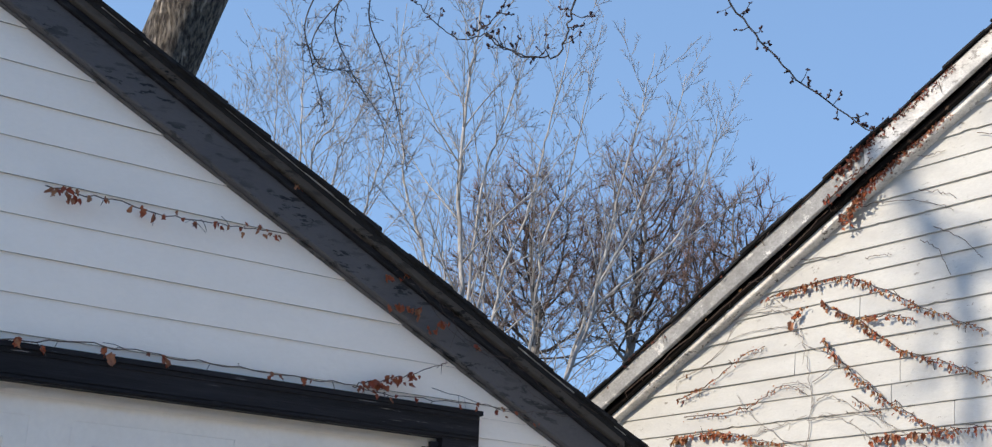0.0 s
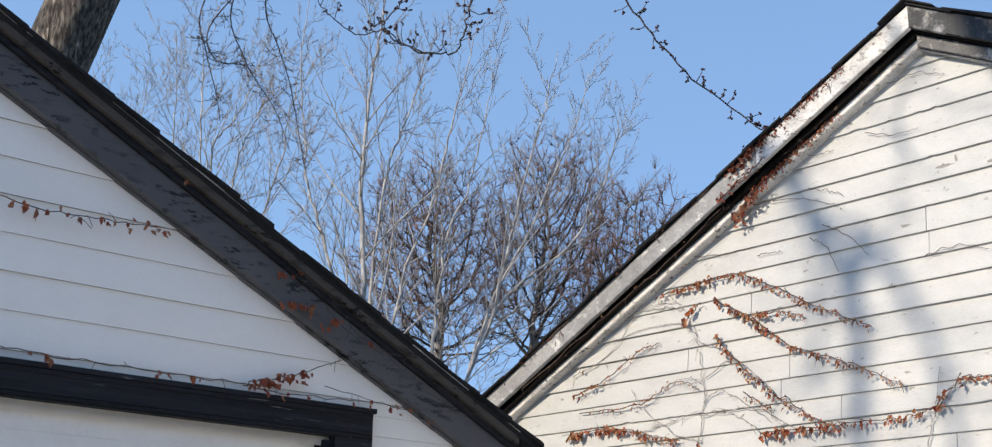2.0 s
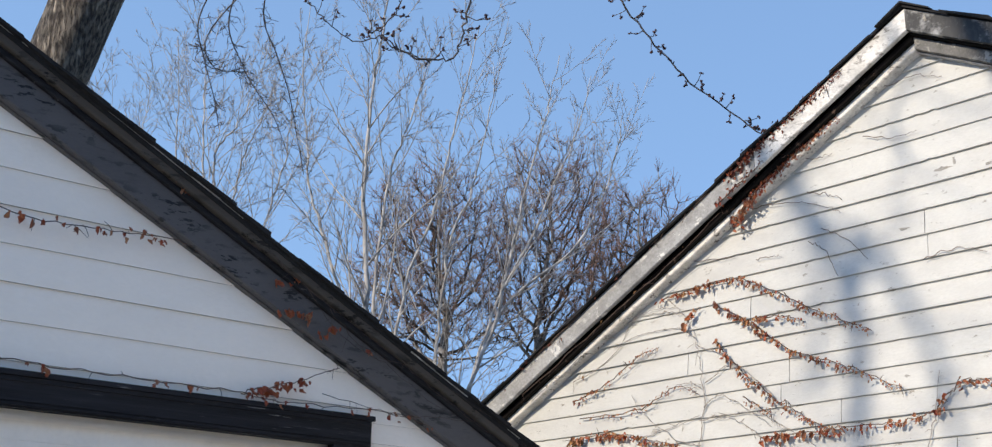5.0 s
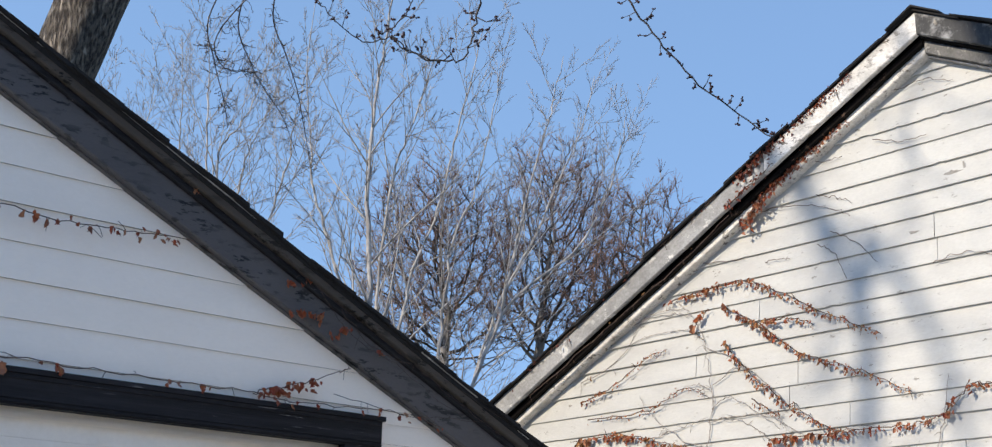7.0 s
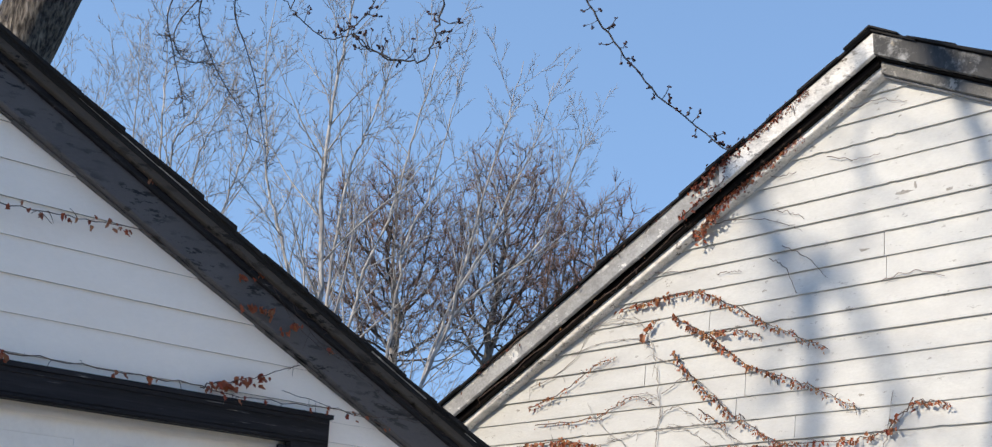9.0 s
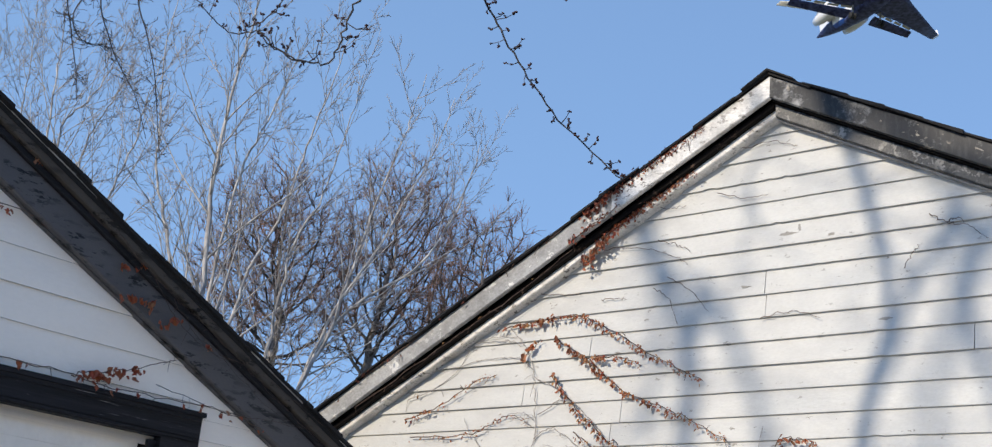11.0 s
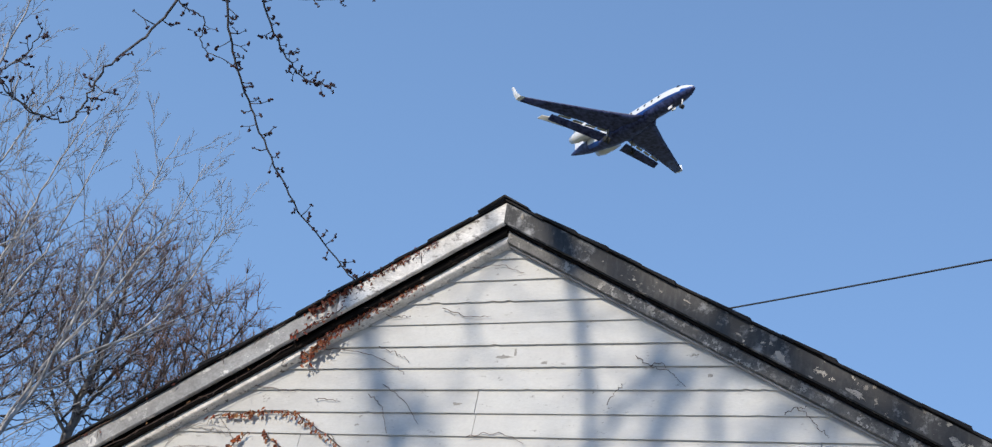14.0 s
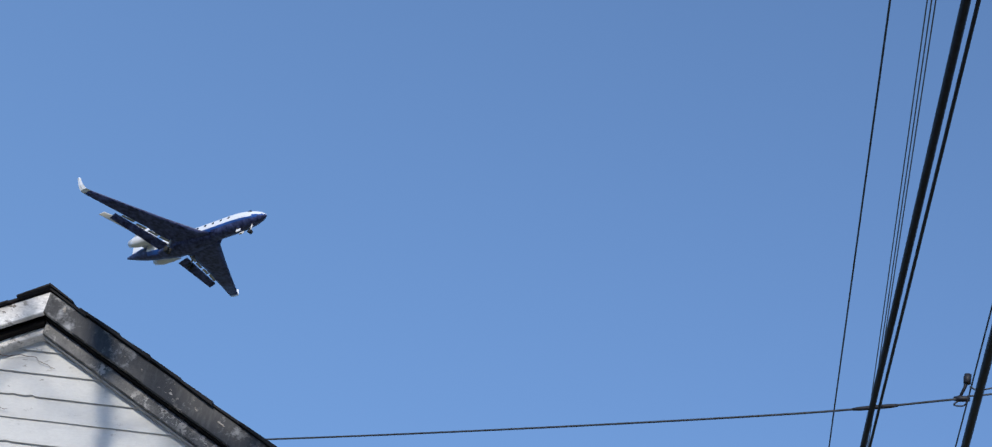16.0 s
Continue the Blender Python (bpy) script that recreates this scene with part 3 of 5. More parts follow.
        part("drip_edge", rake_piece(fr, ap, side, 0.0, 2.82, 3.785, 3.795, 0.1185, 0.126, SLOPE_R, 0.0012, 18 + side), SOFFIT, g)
        roof_side(fr, g, ap, side, ztop, SLOPE_R, 2.88, 0.134, 6.1, 40 + side)
    for k, (x, z, w, t) in enumerate(((-2.13, 3.173, 0.036, 0.010), (-2.085, 3.19, 0.008, 0.015), (-1.954, 3.147, 0.014, 0.007), (-1.308, 3.095, 0.013, 0.008), (-2.3, 2.985, 0.022, 0.006), (-1.75, 2.81, 0.03, 0.006))):
        part("bare_patch", paint_patch(fr, x, z, w, t, 0.0, 0.0178, 70 + k), WOOD_AND_LAP_SHADE, g, "grey bare wood where the paint has flaked off")
    for k, (x, z, w, t) in enumerate(((-0.776, 2.99, 0.034, 0.014), (-1.032, 3.122, 0.024, 0.016), (-0.467, 2.833, 0.022, 0.014), (-1.187, 3.209, 0.012, 0.005), (-1.378, 3.335, 0.016, 0.004), (-0.93, 3.05, 0.01, 0.004), (-0.62, 2.9, 0.014, 0.005))):
        part("bare_patch", paint_patch(fr, x, z, w, t, -SLOPE_R, 0.1195, 90 + k), PALE_CHIP, g, "pale tan primer showing through the dark paint")
    ridge_cap(fr, g, ap, ztop, SLOPE_R, 0.134, 6.1, 9)
    return g


left_garage()
right_garage()

# ---- trees ----


class Wood:
    """Collects the tubes of a tree in a few meshes by thickness."""

    def __init__(self):
        self.sets, self.single = {}, []

    def tube(self, key, path, radii, sides):
        if key in ("branch", "limb"):
            v, f = [], []
            self.single.append((key, v, f))
        else:
            v, f = self.sets.setdefault(key, ([], []))
        tube_data(path, radii, sides, v, f)

    def parts(self, parent, mats, labels=None):
        for key, v, f in self.single:
            mesh_part(key, v, f, mats[key], parent)
        for key, (v, f) in self.sets.items():
            mesh_part(key, v, f, mats[key], parent, "", True, "" if key == "trunk" else "stuff")


def grow(wood, rng, start, way, length, radius, level, rule):
    """A wavering branch with side branches; rule holds one dict a level."""
    r = rule[level]
    n = r["seg"]
    p, d = Vector(start), Vector(way).normalized()
    path, radii = [p.copy()], [radius]
    for k in range(n):
        d = d + Vector((rng.gauss(0, 1), rng.gauss(0, 1), rng.gauss(0, 1))) * r["wob"] + Vector((0, 0, r["up"]))
        d.normalize()
        p = p + d * (length / n)
        path.append(p.copy())
        radii.append(max(radius * (1 - r["taper"] * (k + 1) / n), r.get("min", 0.002)))
    wood.tube(r["key"], path, radii, r["sides"])
    if level + 1 < len(rule):
        c = rule[level + 1]
        count = rng.randint(*c["count"])
        spin = rng.uniform(0, 6.28)
        for k in range(count):
            f = c["from"] + (1 - c["from"]) * (k + rng.random()) / count
            x = min(f * n, n - 0.01)
            i = int(x)
            q = path[i].lerp(path[i + 1], x - i)
            axis = (path[i + 1] - path[i]).normalized()
            side = axis.orthogonal().normalized()
            spin += 2.4 + rng.uniform(-0.5, 0.5)
            side.rotate(Matrix.Rotation(spin, 3, axis))
            ang = radians(rng.uniform(*c["angle"]))
            w = axis * math.cos(ang) + side * math.sin(ang)
            grow(wood, rng, q, w, length * rng.uniform(*c["len"]) * (1 - 0.45 * f), max(radii[i] * c["rad"], c.get("min", 0.002)), level + 1, rule)


PALE_RULE = [
    dict(key="branch", seg=7, wob=0.07, up=0.06, taper=0.8, sides=4, min=0.004),
    dict(key="twig", seg=4, wob=0.09, up=0.05, taper=0.6, sides=3, count=(5, 7), angle=(22, 45), len=(0.28, 0.5), rad=0.55, min=0.0036, **{"from": 0.1}),
    dict(key="fine_twig", seg=3, wob=0.12, up=0.06, taper=0.4, sides=3, count=(6, 8), angle=(22, 48), len=(0.3, 0.5), rad=0.7, min=0.0029, **{"from": 0.1}),
]

# Stems of the pale saplings: distance, radius, number of side branches, then bearing and elevation up the stem.
PALE_STEMS = [
    (17.0, 0.050, 20, [(-52.9, 9.6), (-53.1, 13.8), (-53.4, 19.1), (-53.35, 21.2), (-53.1, 24.4), (-52.7, 27.1), (-52.3, 30)]),
    (17.3, 0.034, 16, [(-52.7, 9.7), (-52.8, 14.3), (-52.4, 19.1), (-51.7, 21.4), (-51.0, 23.3), (-50.2, 26.1)]),
    (18.5, 0.036, 16, [(-52.4, 9.7), (-51.7, 13.0), (-51.2, 15.5), (-50.1, 18.3), (-49.5, 21.2), (-48.7, 24.2), (-48.2, 26.4)]),
    (19.0, 0.034, 14, [(-50.0, 9.4), (-49.7, 14.4), (-49.4, 17.0), (-48.4, 19.2), (-47.8, 22.0), (-47.2, 24.5)]),
    (18.0, 0.036, 15, [(-48.9, 8.9), (-47.3, 13.2), (-46.7, 15.9), (-46.2, 18.0), (-45.3, 21.3), (-44.8, 22.9), (-44.3, 25.1)]),
    (19.5, 0.036, 15, [(-48.9, 8.4), (-47.0, 13.8), (-43.9, 16.4), (-42.4, 18.7), (-41.7, 20.6), (-41.3, 22.5)]),
    (20.5, 0.034, 14, [(-48.5, 9.7), (-47.2, 14.2), (-45.6, 17.2), (-44.6, 19.4), (-43.5, 21.7), (-42.8, 24.2)]),
    (18.8, 0.034, 15, [(-53.1, 10.7), (-54.4, 14.7), (-55.4, 17.5), (-56.0, 19.2), (-56.2, 21.2), (-56.6, 24.2), (-56.4, 27)]),
    (20.0, 0.030, 13, [(-60.0, 15.4), (-60.3, 18.8), (-60.3, 20.3), (-59.4, 21.6), (-58.7, 23.2), (-58.3, 25.1)]),
    (20.5, 0.028, 14, [(-60.4, 15.3), (-60.8, 19.2), (-61.0, 22.2), (-61.1, 23.8), (-61.4, 25.9)]),
    (21.5, 0.026, 13, [(-61.6, 15.8), (-62.1, 20.1), (-62.2, 22.4), (-62.5, 25.0)]),
    (19.2, 0.030, 14, [(-58.8, 13.8), (-57.9, 17.3), (-57.3, 19.5), (-56.9, 22.1), (-56.5, 24.4)]),
    (20.8, 0.028, 13, [(-59.9, 15.4), (-59.4, 18.2), (-59.0, 20.3), (-58.2, 22.3), (-57.7, 24.3)]),
    (24.0, 0.022, 12, [(-63.8, 16.2), (-64.6, 19.9), (-65.5, 21.7), (-66.0, 22.9)]),
    (25.0, 0.022, 12, [(-63.0, 16.2), (-63.7, 20.0), (-63.6, 21.6), (-63.5, 23.0)]),
]


def pale_tree(seed, dist, radius, branches, line):
    """A slender stem up a leaning line, with long side branches that rise steeply and fine twigs."""
    rng = random.Random(seed)
    w = Wood()

    def at(az, el):
        a = radians(az)
        return Vector((math.sin(a) * dist, math.cos(a) * dist, 1.56 + math.tan(radians(el)) * dist))

    pts = [at(*p) for p in line]
    foot = pts[0] + (pts[0] - pts[1]) * 0.35
    foot.z = 0
    path = smooth_path([foot, foot.lerp(pts[0], 0.55)] + pts, 6)
    n = len(path) - 1
    for i in range(2, n):
        path[i] = path[i] + Vector((rng.gauss(0, 1), rng.gauss(0, 1), 0)) * 0.012
    rad = [max(radius * 1.08 * (1 - 0.86 * i / n), 0.005) for i in range(n + 1)]
    t = thing("bare_sapling", foot, "slender leafless tree with pale smooth bark behind the garages", "tree", "pale saplings")
    w.tube("trunk", path, rad, 7)
    spin = rng.uniform(0, 6.28)
    for k in range(branches):
        f = 0.26 + 0.72 * (k + rng.random()) / branches
        i = min(int(f * n), n - 1)
        axis = (path[i + 1] - path[i]).normalized()
        side = axis.orthogonal().normalized()
        spin += 2.4 + rng.uniform(-0.6, 0.6)
        side.rotate(Matrix.Rotation(spin, 3, axis))
        ang = radians(rng.uniform(22, 46))
        grow(w, rng, path[i], axis * math.cos(ang) + side * math.sin(ang), rng.uniform(1.0, 2.6) * (1.25 - 0.8 * f), max(rad[i] * 0.5, 0.006), 0, PALE_RULE)
    w.parts(t, {"trunk": BARK_PALE, "branch": BARK_PALE, "twig": BARK_TWIG, "fine_twig": BARK_TWIG})


for k, (dist, rad, branches, line) in enumerate(PALE_STEMS):
    pale_tree(100 + k, dist, rad, int(branches * 1.2), line)


def crown_skeleton(seed, trunk, centre, size, count, step=0.23, kill=0.27, reach=4.5):
    """Grows a branching skeleton towards points spread through a rounded crown. Returns places and parents."""
    rng = np.random.default_rng(seed)
    d = rng.normal(size=(count * 2, 3))
    d /= np.linalg.norm(d, axis=1)[:, None]
    pts = d * (rng.random(count * 2) ** 0.42)[:, None]
    pts = pts[pts[:, 2] > -0.55][:count]
    lump = 1 + 0.12 * np.sin(pts[:, 0] * 7 + seed) * np.cos(pts[:, 1] * 6 + seed)
    goal = np.array(centre) + pts * lump[:, None] * np.array(size)
    node = [np.array(p) for p in trunk]
    parent = [k - 1 for k in range(len(trunk))]
    arr = np.array(node)
    dist = np.linalg.norm(goal[:, None] - arr[None], axis=2)
    near, best = dist.argmin(1), dist.min(1)
    for turn in range(90):
        live = best < reach
        if not live.any():
            break
        fresh = []
        for k in np.unique(near[live]):
            way = goal[live & (near == k)] - node[k]
            way = (way / (np.linalg.norm(way, axis=1)[:, None] + 1e-9)).mean(0)
            way = way + rng.normal(size=3) * 0.22
            if parent[k] >= 0:
                old = node[k] - node[parent[k]]
                way = way + 0.55 * old / (np.linalg.norm(old) + 1e-9)
            p = node[k] + step * way / (np.linalg.norm(way) + 1e-9)
            fresh.append((k, p))
        for k, p in fresh:
            parent.append(int(k))
            node.append(p)
            far = np.linalg.norm(goal - p, axis=1)
            closer = far < best
            best[closer], near[closer] = far[closer], len(node) - 1
        keep = best > kill
        goal, near, best = goal[keep], near[keep], best[keep]
        if len(goal) == 0 or len(node) > 6500:
            break
    return node, parent


def dark_tree(seed, az, dist, fork, az_crown, crown_z, size, count):
    """A broad bare tree: limbs fan out from a low fork into a rounded crown that ends in dense fine twigs."""
    rng = random.Random(seed)
    a, c = radians(az), radians(az_crown)
    foot = Vector((math.sin(a) * dist, math.cos(a) * dist, 0))
    t = thing("bare_tree", foot, "leafless dark brown tree with a dense rounded crown of twigs", "tree", "dark trees")
    trunk = [foot + Vector((0.05 * math.sin(k), 0.05 * math.cos(k * 1.3), fork * k / 12)) for k in range(13)]
    node, parent = crown_skeleton(seed, [tuple(p) for p in trunk], (math.sin(c) * dist, math.cos(c) * dist, crown_z), size, count)
    n = len(node)
    kids = [[] for k in range(n)]
    for k in range(1, n):
        kids[parent[k]].append(k)
    area = [0.0] * n
    for k in range(n - 1, -1, -1):
        area[k] = sum(area[j] for j in kids[k]) if kids[k] else 0.0105 ** 2.3
    rad = [min(v ** (1 / 2.3), 0.26) for v in area]
    w = Wood()
    start = [0]
    while start:
        k = start.pop()
        line = [parent[k], k] if k else [0]
        while kids[line[-1]]:
            order = sorted(kids[line[-1]], key=lambda j: -rad[j])
            start += order[1:]
            line.append(order[0])
        if len(line) < 2:
            continue
        r = [rad[j] for j in line]
        r[0] = min(r[0], r[1] * 1.15)
        key = "trunk" if k == 0 else "branch" if r[1] > 0.05 else "small_branch" if r[1] > 0.02 else "twig"
        w.tube(key, [Vector(node[j]) for j in line], r, 9 if k == 0 else 6 if r[1] > 0.05 else 4 if r[1] > 0.02 else 3)
    mid = Vector((math.sin(c) * dist, math.cos(c) * dist, crown_z - size[2] * 0.5))
    for k in range(13, n):
        if rad[k] > 0.028 or node[k][2] < crown_z - 0.42 * size[2]:
            continue
        p = Vector(node[k])
        along = (p - Vector(node[parent[k]])).normalized()
        out = (p - mid).normalized()
        for j in range(7 if not kids[k] else 2):
            d = (along * 0.9 + out * 0.5 + Vector((rng.gauss(0, 0.55), rng.gauss(0, 0.55), rng.gauss(0.1, 0.45)))).normalized()
            L = rng.uniform(0.2, 0.55)
            q = p + d * L * 0.5
            d2 = (d + Vector((rng.gauss(0, 0.3), rng.gauss(0, 0.3), rng.gauss(0.12, 0.25)))).normalized()
            w.tube("fine_twig", [p, q, q + d2 * L * 0.5], [0.0072, 0.0062, 0.005], 3)
    w.parts(t, {"trunk": BARK_LIMB, "branch": BARK_LIMB, "small_branch": BARK_DARK, "twig": BARK_DARK, "fine_twig": BARK_FINE})


dark_tree(7, -48.9, 36, 6.2, -50.0, 11.0, (2.6, 2.4, 3.8), 2300)
dark_tree(9, -45.4, 38, 6.6, -44.6, 12.0, (2.6, 2.4, 4.4), 2500)
dark_tree(12, -41.8, 36, 6.0, -40.7, 10.6, (2.2, 2.1, 3.8), 1900)


def big_tree():
    """The thick trunk behind the white garage, with limbs that reach over both roofs and hang down budded twigs."""
    rng = random.Random(21)
    base = Vector((-11.2, 3.93, 0))
    t = thing("maple_tree", base, "large maple with furrowed bark and drooping budded twigs over the roofs", "tree")
    v, f = [], []
    ctrl = [base, base + Vector((0.05, 0.05, 2.2)), base + Vector((0.12, 0.12, 4.6)), base + Vector((0.425, 0.475, 6.3)), base + Vector((0.75, 0.75, 8.0)), base + Vector((0.9, 0.9, 10.5))]
    path = smooth_path(ctrl, 8)
    rad = [0.275 + 0.058 * min(1.0, max(0.0, (k - 22) / 9)) + 0.006 * math.sin(k * 1.3) for k in range(len(path))]
    rad[0] = 0.46
    tube_data(path, rad, 30, v, f)
    mesh_part("trunk", v, f, BARK_BIG, t, "thick trunk with grey-brown furrowed bark")
    v, f = [], []
    fork = base + Vector((0.7, 0.7, 7.7))
    limbs = [
        [fork, (-8.6, 4.6, 9.4), (-6.6, 4.0, 9.0), (-4.9, 3.5, 7.4), (-3.9, 3.25, 5.7), (-3.43, 3.3, 4.65)],
        [fork, (-8.9, 4.4, 9.0), (-7.2, 3.6, 8.4), (-5.8, 3.1, 6.4), (-5.05, 2.95, 4.6)],
        [(-4.9, 3.5, 7.4), (-4.0, 3.5, 6.3), (-3.56, 3.62, 5.2)],
        [(-4.9, 3.5, 7.4), (-3.9, 3.5, 6.6), (-3.45, 3.55, 5.3)],
        [fork, base + Vector((-0.6, -0.2, 9.8)), base + Vector((-1.8, -0.6, 12.0))],
    ]
    for k, c in enumerate(limbs):
        p = smooth_path(c, 6)
        r0 = (0.13, 0.10, 0.02, 0.018, 0.15)[k]
        r1 = (0.009, 0.008, 0.007, 0.006, 0.05)[k]
        v, f = [], []
        tube_data(p, [r0 + (r1 - r0) * (i / (len(p) - 1)) ** 0.6 for i in range(len(p))], 8, v, f)
        mesh_part("limb", v, f, BRANCH, t)
    return t


MAPLE = big_tree()


def bud_mesh():
    """A cluster of small pointed buds round a twig's end."""
    bm = bmesh.new()
    rng = random.Random(2)
    for k in range(5):
        m = Matrix.Translation((rng.uniform(-0.006, 0.006), rng.uniform(-0.006, 0.006), rng.uniform(-0.004, 0.008))) @ Euler((rng.uniform(-1, 1), rng.uniform(-1, 1), 0)).to_matrix().to_4x4() @ Matrix.Diagonal((0.0042, 0.0042, 0.0068, 1))
        bmesh.ops.create_icosphere(bm, subdivisions=1, radius=1, matrix=m)
    me = bpy.data.meshes.new("bud")
    bm.to_mesh(me)
    bm.free()
    me.materials.append(BUD)
    me.polygons.foreach_set("use_smooth", [True] * len(me.polygons))
    return me


BUDS = bud_mesh()


def budded_twig(name, ctrl, r0, r1, seed, spurs, spur_len, buds=True, mat=None, droop=0.0, size=1.0):
    """A hanging twig with short side spurs, each with a bud cluster at its end."""
    rng = random.Random(seed)
    v, f = [], []
    path = smooth_path(ctrl, 7)
    n = len(path) - 1
    for i in range(1, n):
        path[i] = path[i] + Vector((rng.gauss(0, 1), rng.gauss(0, 1), rng.gauss(0, 1))) * 0.004
    tube_data(path, [r0 + (r1 - r0) * i / n for i in range(n + 1)], 6, v, f)
    tips = []
    for k in range(spurs):
        x = (0.06 + 0.92 * (k + rng.random()) / spurs) * n
        i = min(int(x), n - 1)
        q = path[i].lerp(path[i + 1], x - i)
        ax = (path[i + 1] - path[i]).normalized()
        side = ax.orthogonal().normalized()
        side.rotate(Matrix.Rotation(rng.uniform(0, 6.28), 3, ax))
        w = (side + ax * rng.uniform(0.1, 0.7) + Vector((0, 0, rng.uniform(0.0, 0.5) - droop))).normalized()
        L = spur_len * rng.uniform(0.3, 1.2)
        mid = q + w * L * 0.5
        end = mid + (w + Vector((0, 0, 0.45)) + Vector((rng.gauss(0, 0.2), rng.gauss(0, 0.2), rng.gauss(0, 0.2)))).normalized() * L * 0.5
        tube_data([q, mid, end], [r1 * 0.9 + 0.0004, r1 * 0.7 + 0.0003, r1 * 0.55 + 0.0003], 4, v, f)
        tips.append(end)
        if rng.random() < 0.5:
            tips.append(mid + Vector((rng.gauss(0, 0.006), rng.gauss(0, 0.006), 0.004)))
        if rng.random() < 0.35:
            e2 = mid + Vector((rng.gauss(0, 1), rng.gauss(0, 1), rng.gauss(0, 1))).normalized() * L * 0.4
            tube_data([mid, e2], [r1 * 0.6 + 0.0003, r1 * 0.5 + 0.0003], 4, v, f)
            tips.append(e2)
    tw = mesh_part(name, v, f, mat or BRANCH, MAPLE)
    if buds:
        base = origin_of(MAPLE)
        for p in tips:
            b = new("bud", BUDS)
            b.parent = tw
            b.matrix_basis = Matrix.LocRotScale(p - base, Euler((rng.uniform(0, 6), rng.uniform(0, 6), 0)), Vector((1, 1, 1)) * rng.uniform(0.6, 1.25) * size)


def fine_spray(ctrl, seed, count, length):
    """A hanging twig with many fine, bent side twigs."""
    rng = random.Random(seed)
    v, f = [], []
    path = smooth_path(ctrl, 7)
    n = len(path) - 1
    tube_data(path, [0.0044 - 0.0026 * i / n for i in range(n + 1)], 5, v, f)
    for k in range(count):
        x = (0.02 + 0.96 * rng.random()) * n
        i = min(int(x), n - 1)
        p = path[i].lerp(path[i + 1], x - i)
        ax = (path[i + 1] - path[i]).normalized()
        w = (Vector((rng.gauss(0, 1), rng.gauss(0, 1), rng.gauss(0, 0.6))) + ax * 0.6).normalized()
        pts = [p]
        L = length * rng.uniform(0.4, 1.2)
        for j in range(4):
            w = (w + Vector((rng.gauss(0, 0.25), rng.gauss(0, 0.25), rng.gauss(0, 0.2) + 0.12))).normalized()
            p = p + w * L / 4
            pts.append(p)
            if rng.random() < 0.6:
                e = p + (w + Vector((rng.gauss(0, 0.7), rng.gauss(0, 0.7), 0.4))).normalized() * L * 0.22
                tube_data([p, e], [0.0011, 0.0016], 4, v, f)
        tube_data(pts, [0.0014, 0.0013, 0.0012, 0.0011, 0.0016], 4, v, f)
    mesh_part("hanging_twig", v, f, HANGING, MAPLE)

# Control points of the vines and twigs: along the wall and up, or in space.
RIGHT_VINES = [
    ([(-3.44, 2.92), (-3.23, 2.94), (-3.04, 2.94), (-2.86, 2.85), (-2.72, 2.76), (-2.56, 2.68), (-2.46, 2.63)], 1.0, 0.75),
    ([(-3.15, 2.85), (-2.99, 2.75), (-2.82, 2.62), (-2.63, 2.54), (-2.5, 2.48), (-2.35, 2.4)], 1.0, 0.8),
    ([(-2.96, 2.76), (-2.84, 2.75), (-2.74, 2.71)], 0.9, 0.7),
    ([(-3.16, 2.7), (-3.06, 2.58), (-2.94, 2.47), (-2.82, 2.39), (-2.7, 2.31), (-2.59, 2.29)], 1.0, 0.7),
    ([(-2.97, 2.29), (-2.76, 2.29), (-2.57, 2.29), (-2.36, 2.29), (-2.24, 2.31)], 0.85, 0.9),
    ([(-2.24, 2.31), (-2.19, 2.36), (-2.12, 2.40), (-2.05, 2.395), (-2.0, 2.38)], 0.6, 0.9),
]
LOW_VINES = [
    ([(-3.98, 2.38), (-3.74, 2.39), (-3.53, 2.34), (-3.36, 2.3)], 1.2, 0.95),
    ([(-3.96, 2.55), (-3.77, 2.6), (-3.58, 2.69), (-3.46, 2.72)], 0.9, 0.5),
    ([(-3.92, 2.47), (-3.59, 2.47), (-3.45, 2.52), (-3.35, 2.54), (-3.27, 2.51)], 0.8, 0.4),
    ([(-3.04, 2.46), (-2.95, 2.4), (-2.91, 2.38)], 0.9, 0.5),
    ([(-3.31, 2.79), (-3.28, 2.82), (-3.23, 2.85)], 0.5, 1.2),
]
GREY_STEMS = [
    [(-3.27, 2.28), (-3.24, 2.44), (-3.25, 2.6), (-3.27, 2.73), (-3.33, 2.84), (-3.42, 2.93)],
    [(-3.25, 2.52), (-3.3, 2.55), (-3.38, 2.55)],
    [(-3.24, 2.44), (-3.16, 2.48), (-3.04, 2.42), (-2.92, 2.33)],
    [(-3.26, 2.39), (-3.13, 2.4), (-2.98, 2.39), (-2.87, 2.33), (-2.73, 2.24)],
    [(-3.27, 2.73), (-3.37, 2.79), (-3.55, 2.79), (-3.73, 2.76)],
    [(-3.33, 2.84), (-3.44, 2.87), (-3.65, 2.85), (-3.84, 2.78)],
    [(-3.26, 2.7), (-3.12, 2.63), (-2.97, 2.51), (-2.86, 2.4)],
]
LOW_STEMS = [
    [(-3.6, 2.35), (-3.42, 2.38), (-3.26, 2.41)],
    [(-3.26, 2.29), (-3.39, 2.33), (-3.56, 2.45), (-3.62, 2.54)],
    [(-2.28, 2.18), (-2.24, 2.3), (-2.21, 2.45)],
    [(-2.24, 2.3), (-2.16, 2.38), (-2.09, 2.39)],
    [(-3.23, 2.54), (-3.09, 2.6), (-3.03, 2.54)],
    [(-3.96, 2.64), (-3.73, 2.72), (-3.58, 2.87), (-3.37, 2.88)],
    [(-2.96, 2.29), (-3.1, 2.38), (-3.24, 2.4)],
]
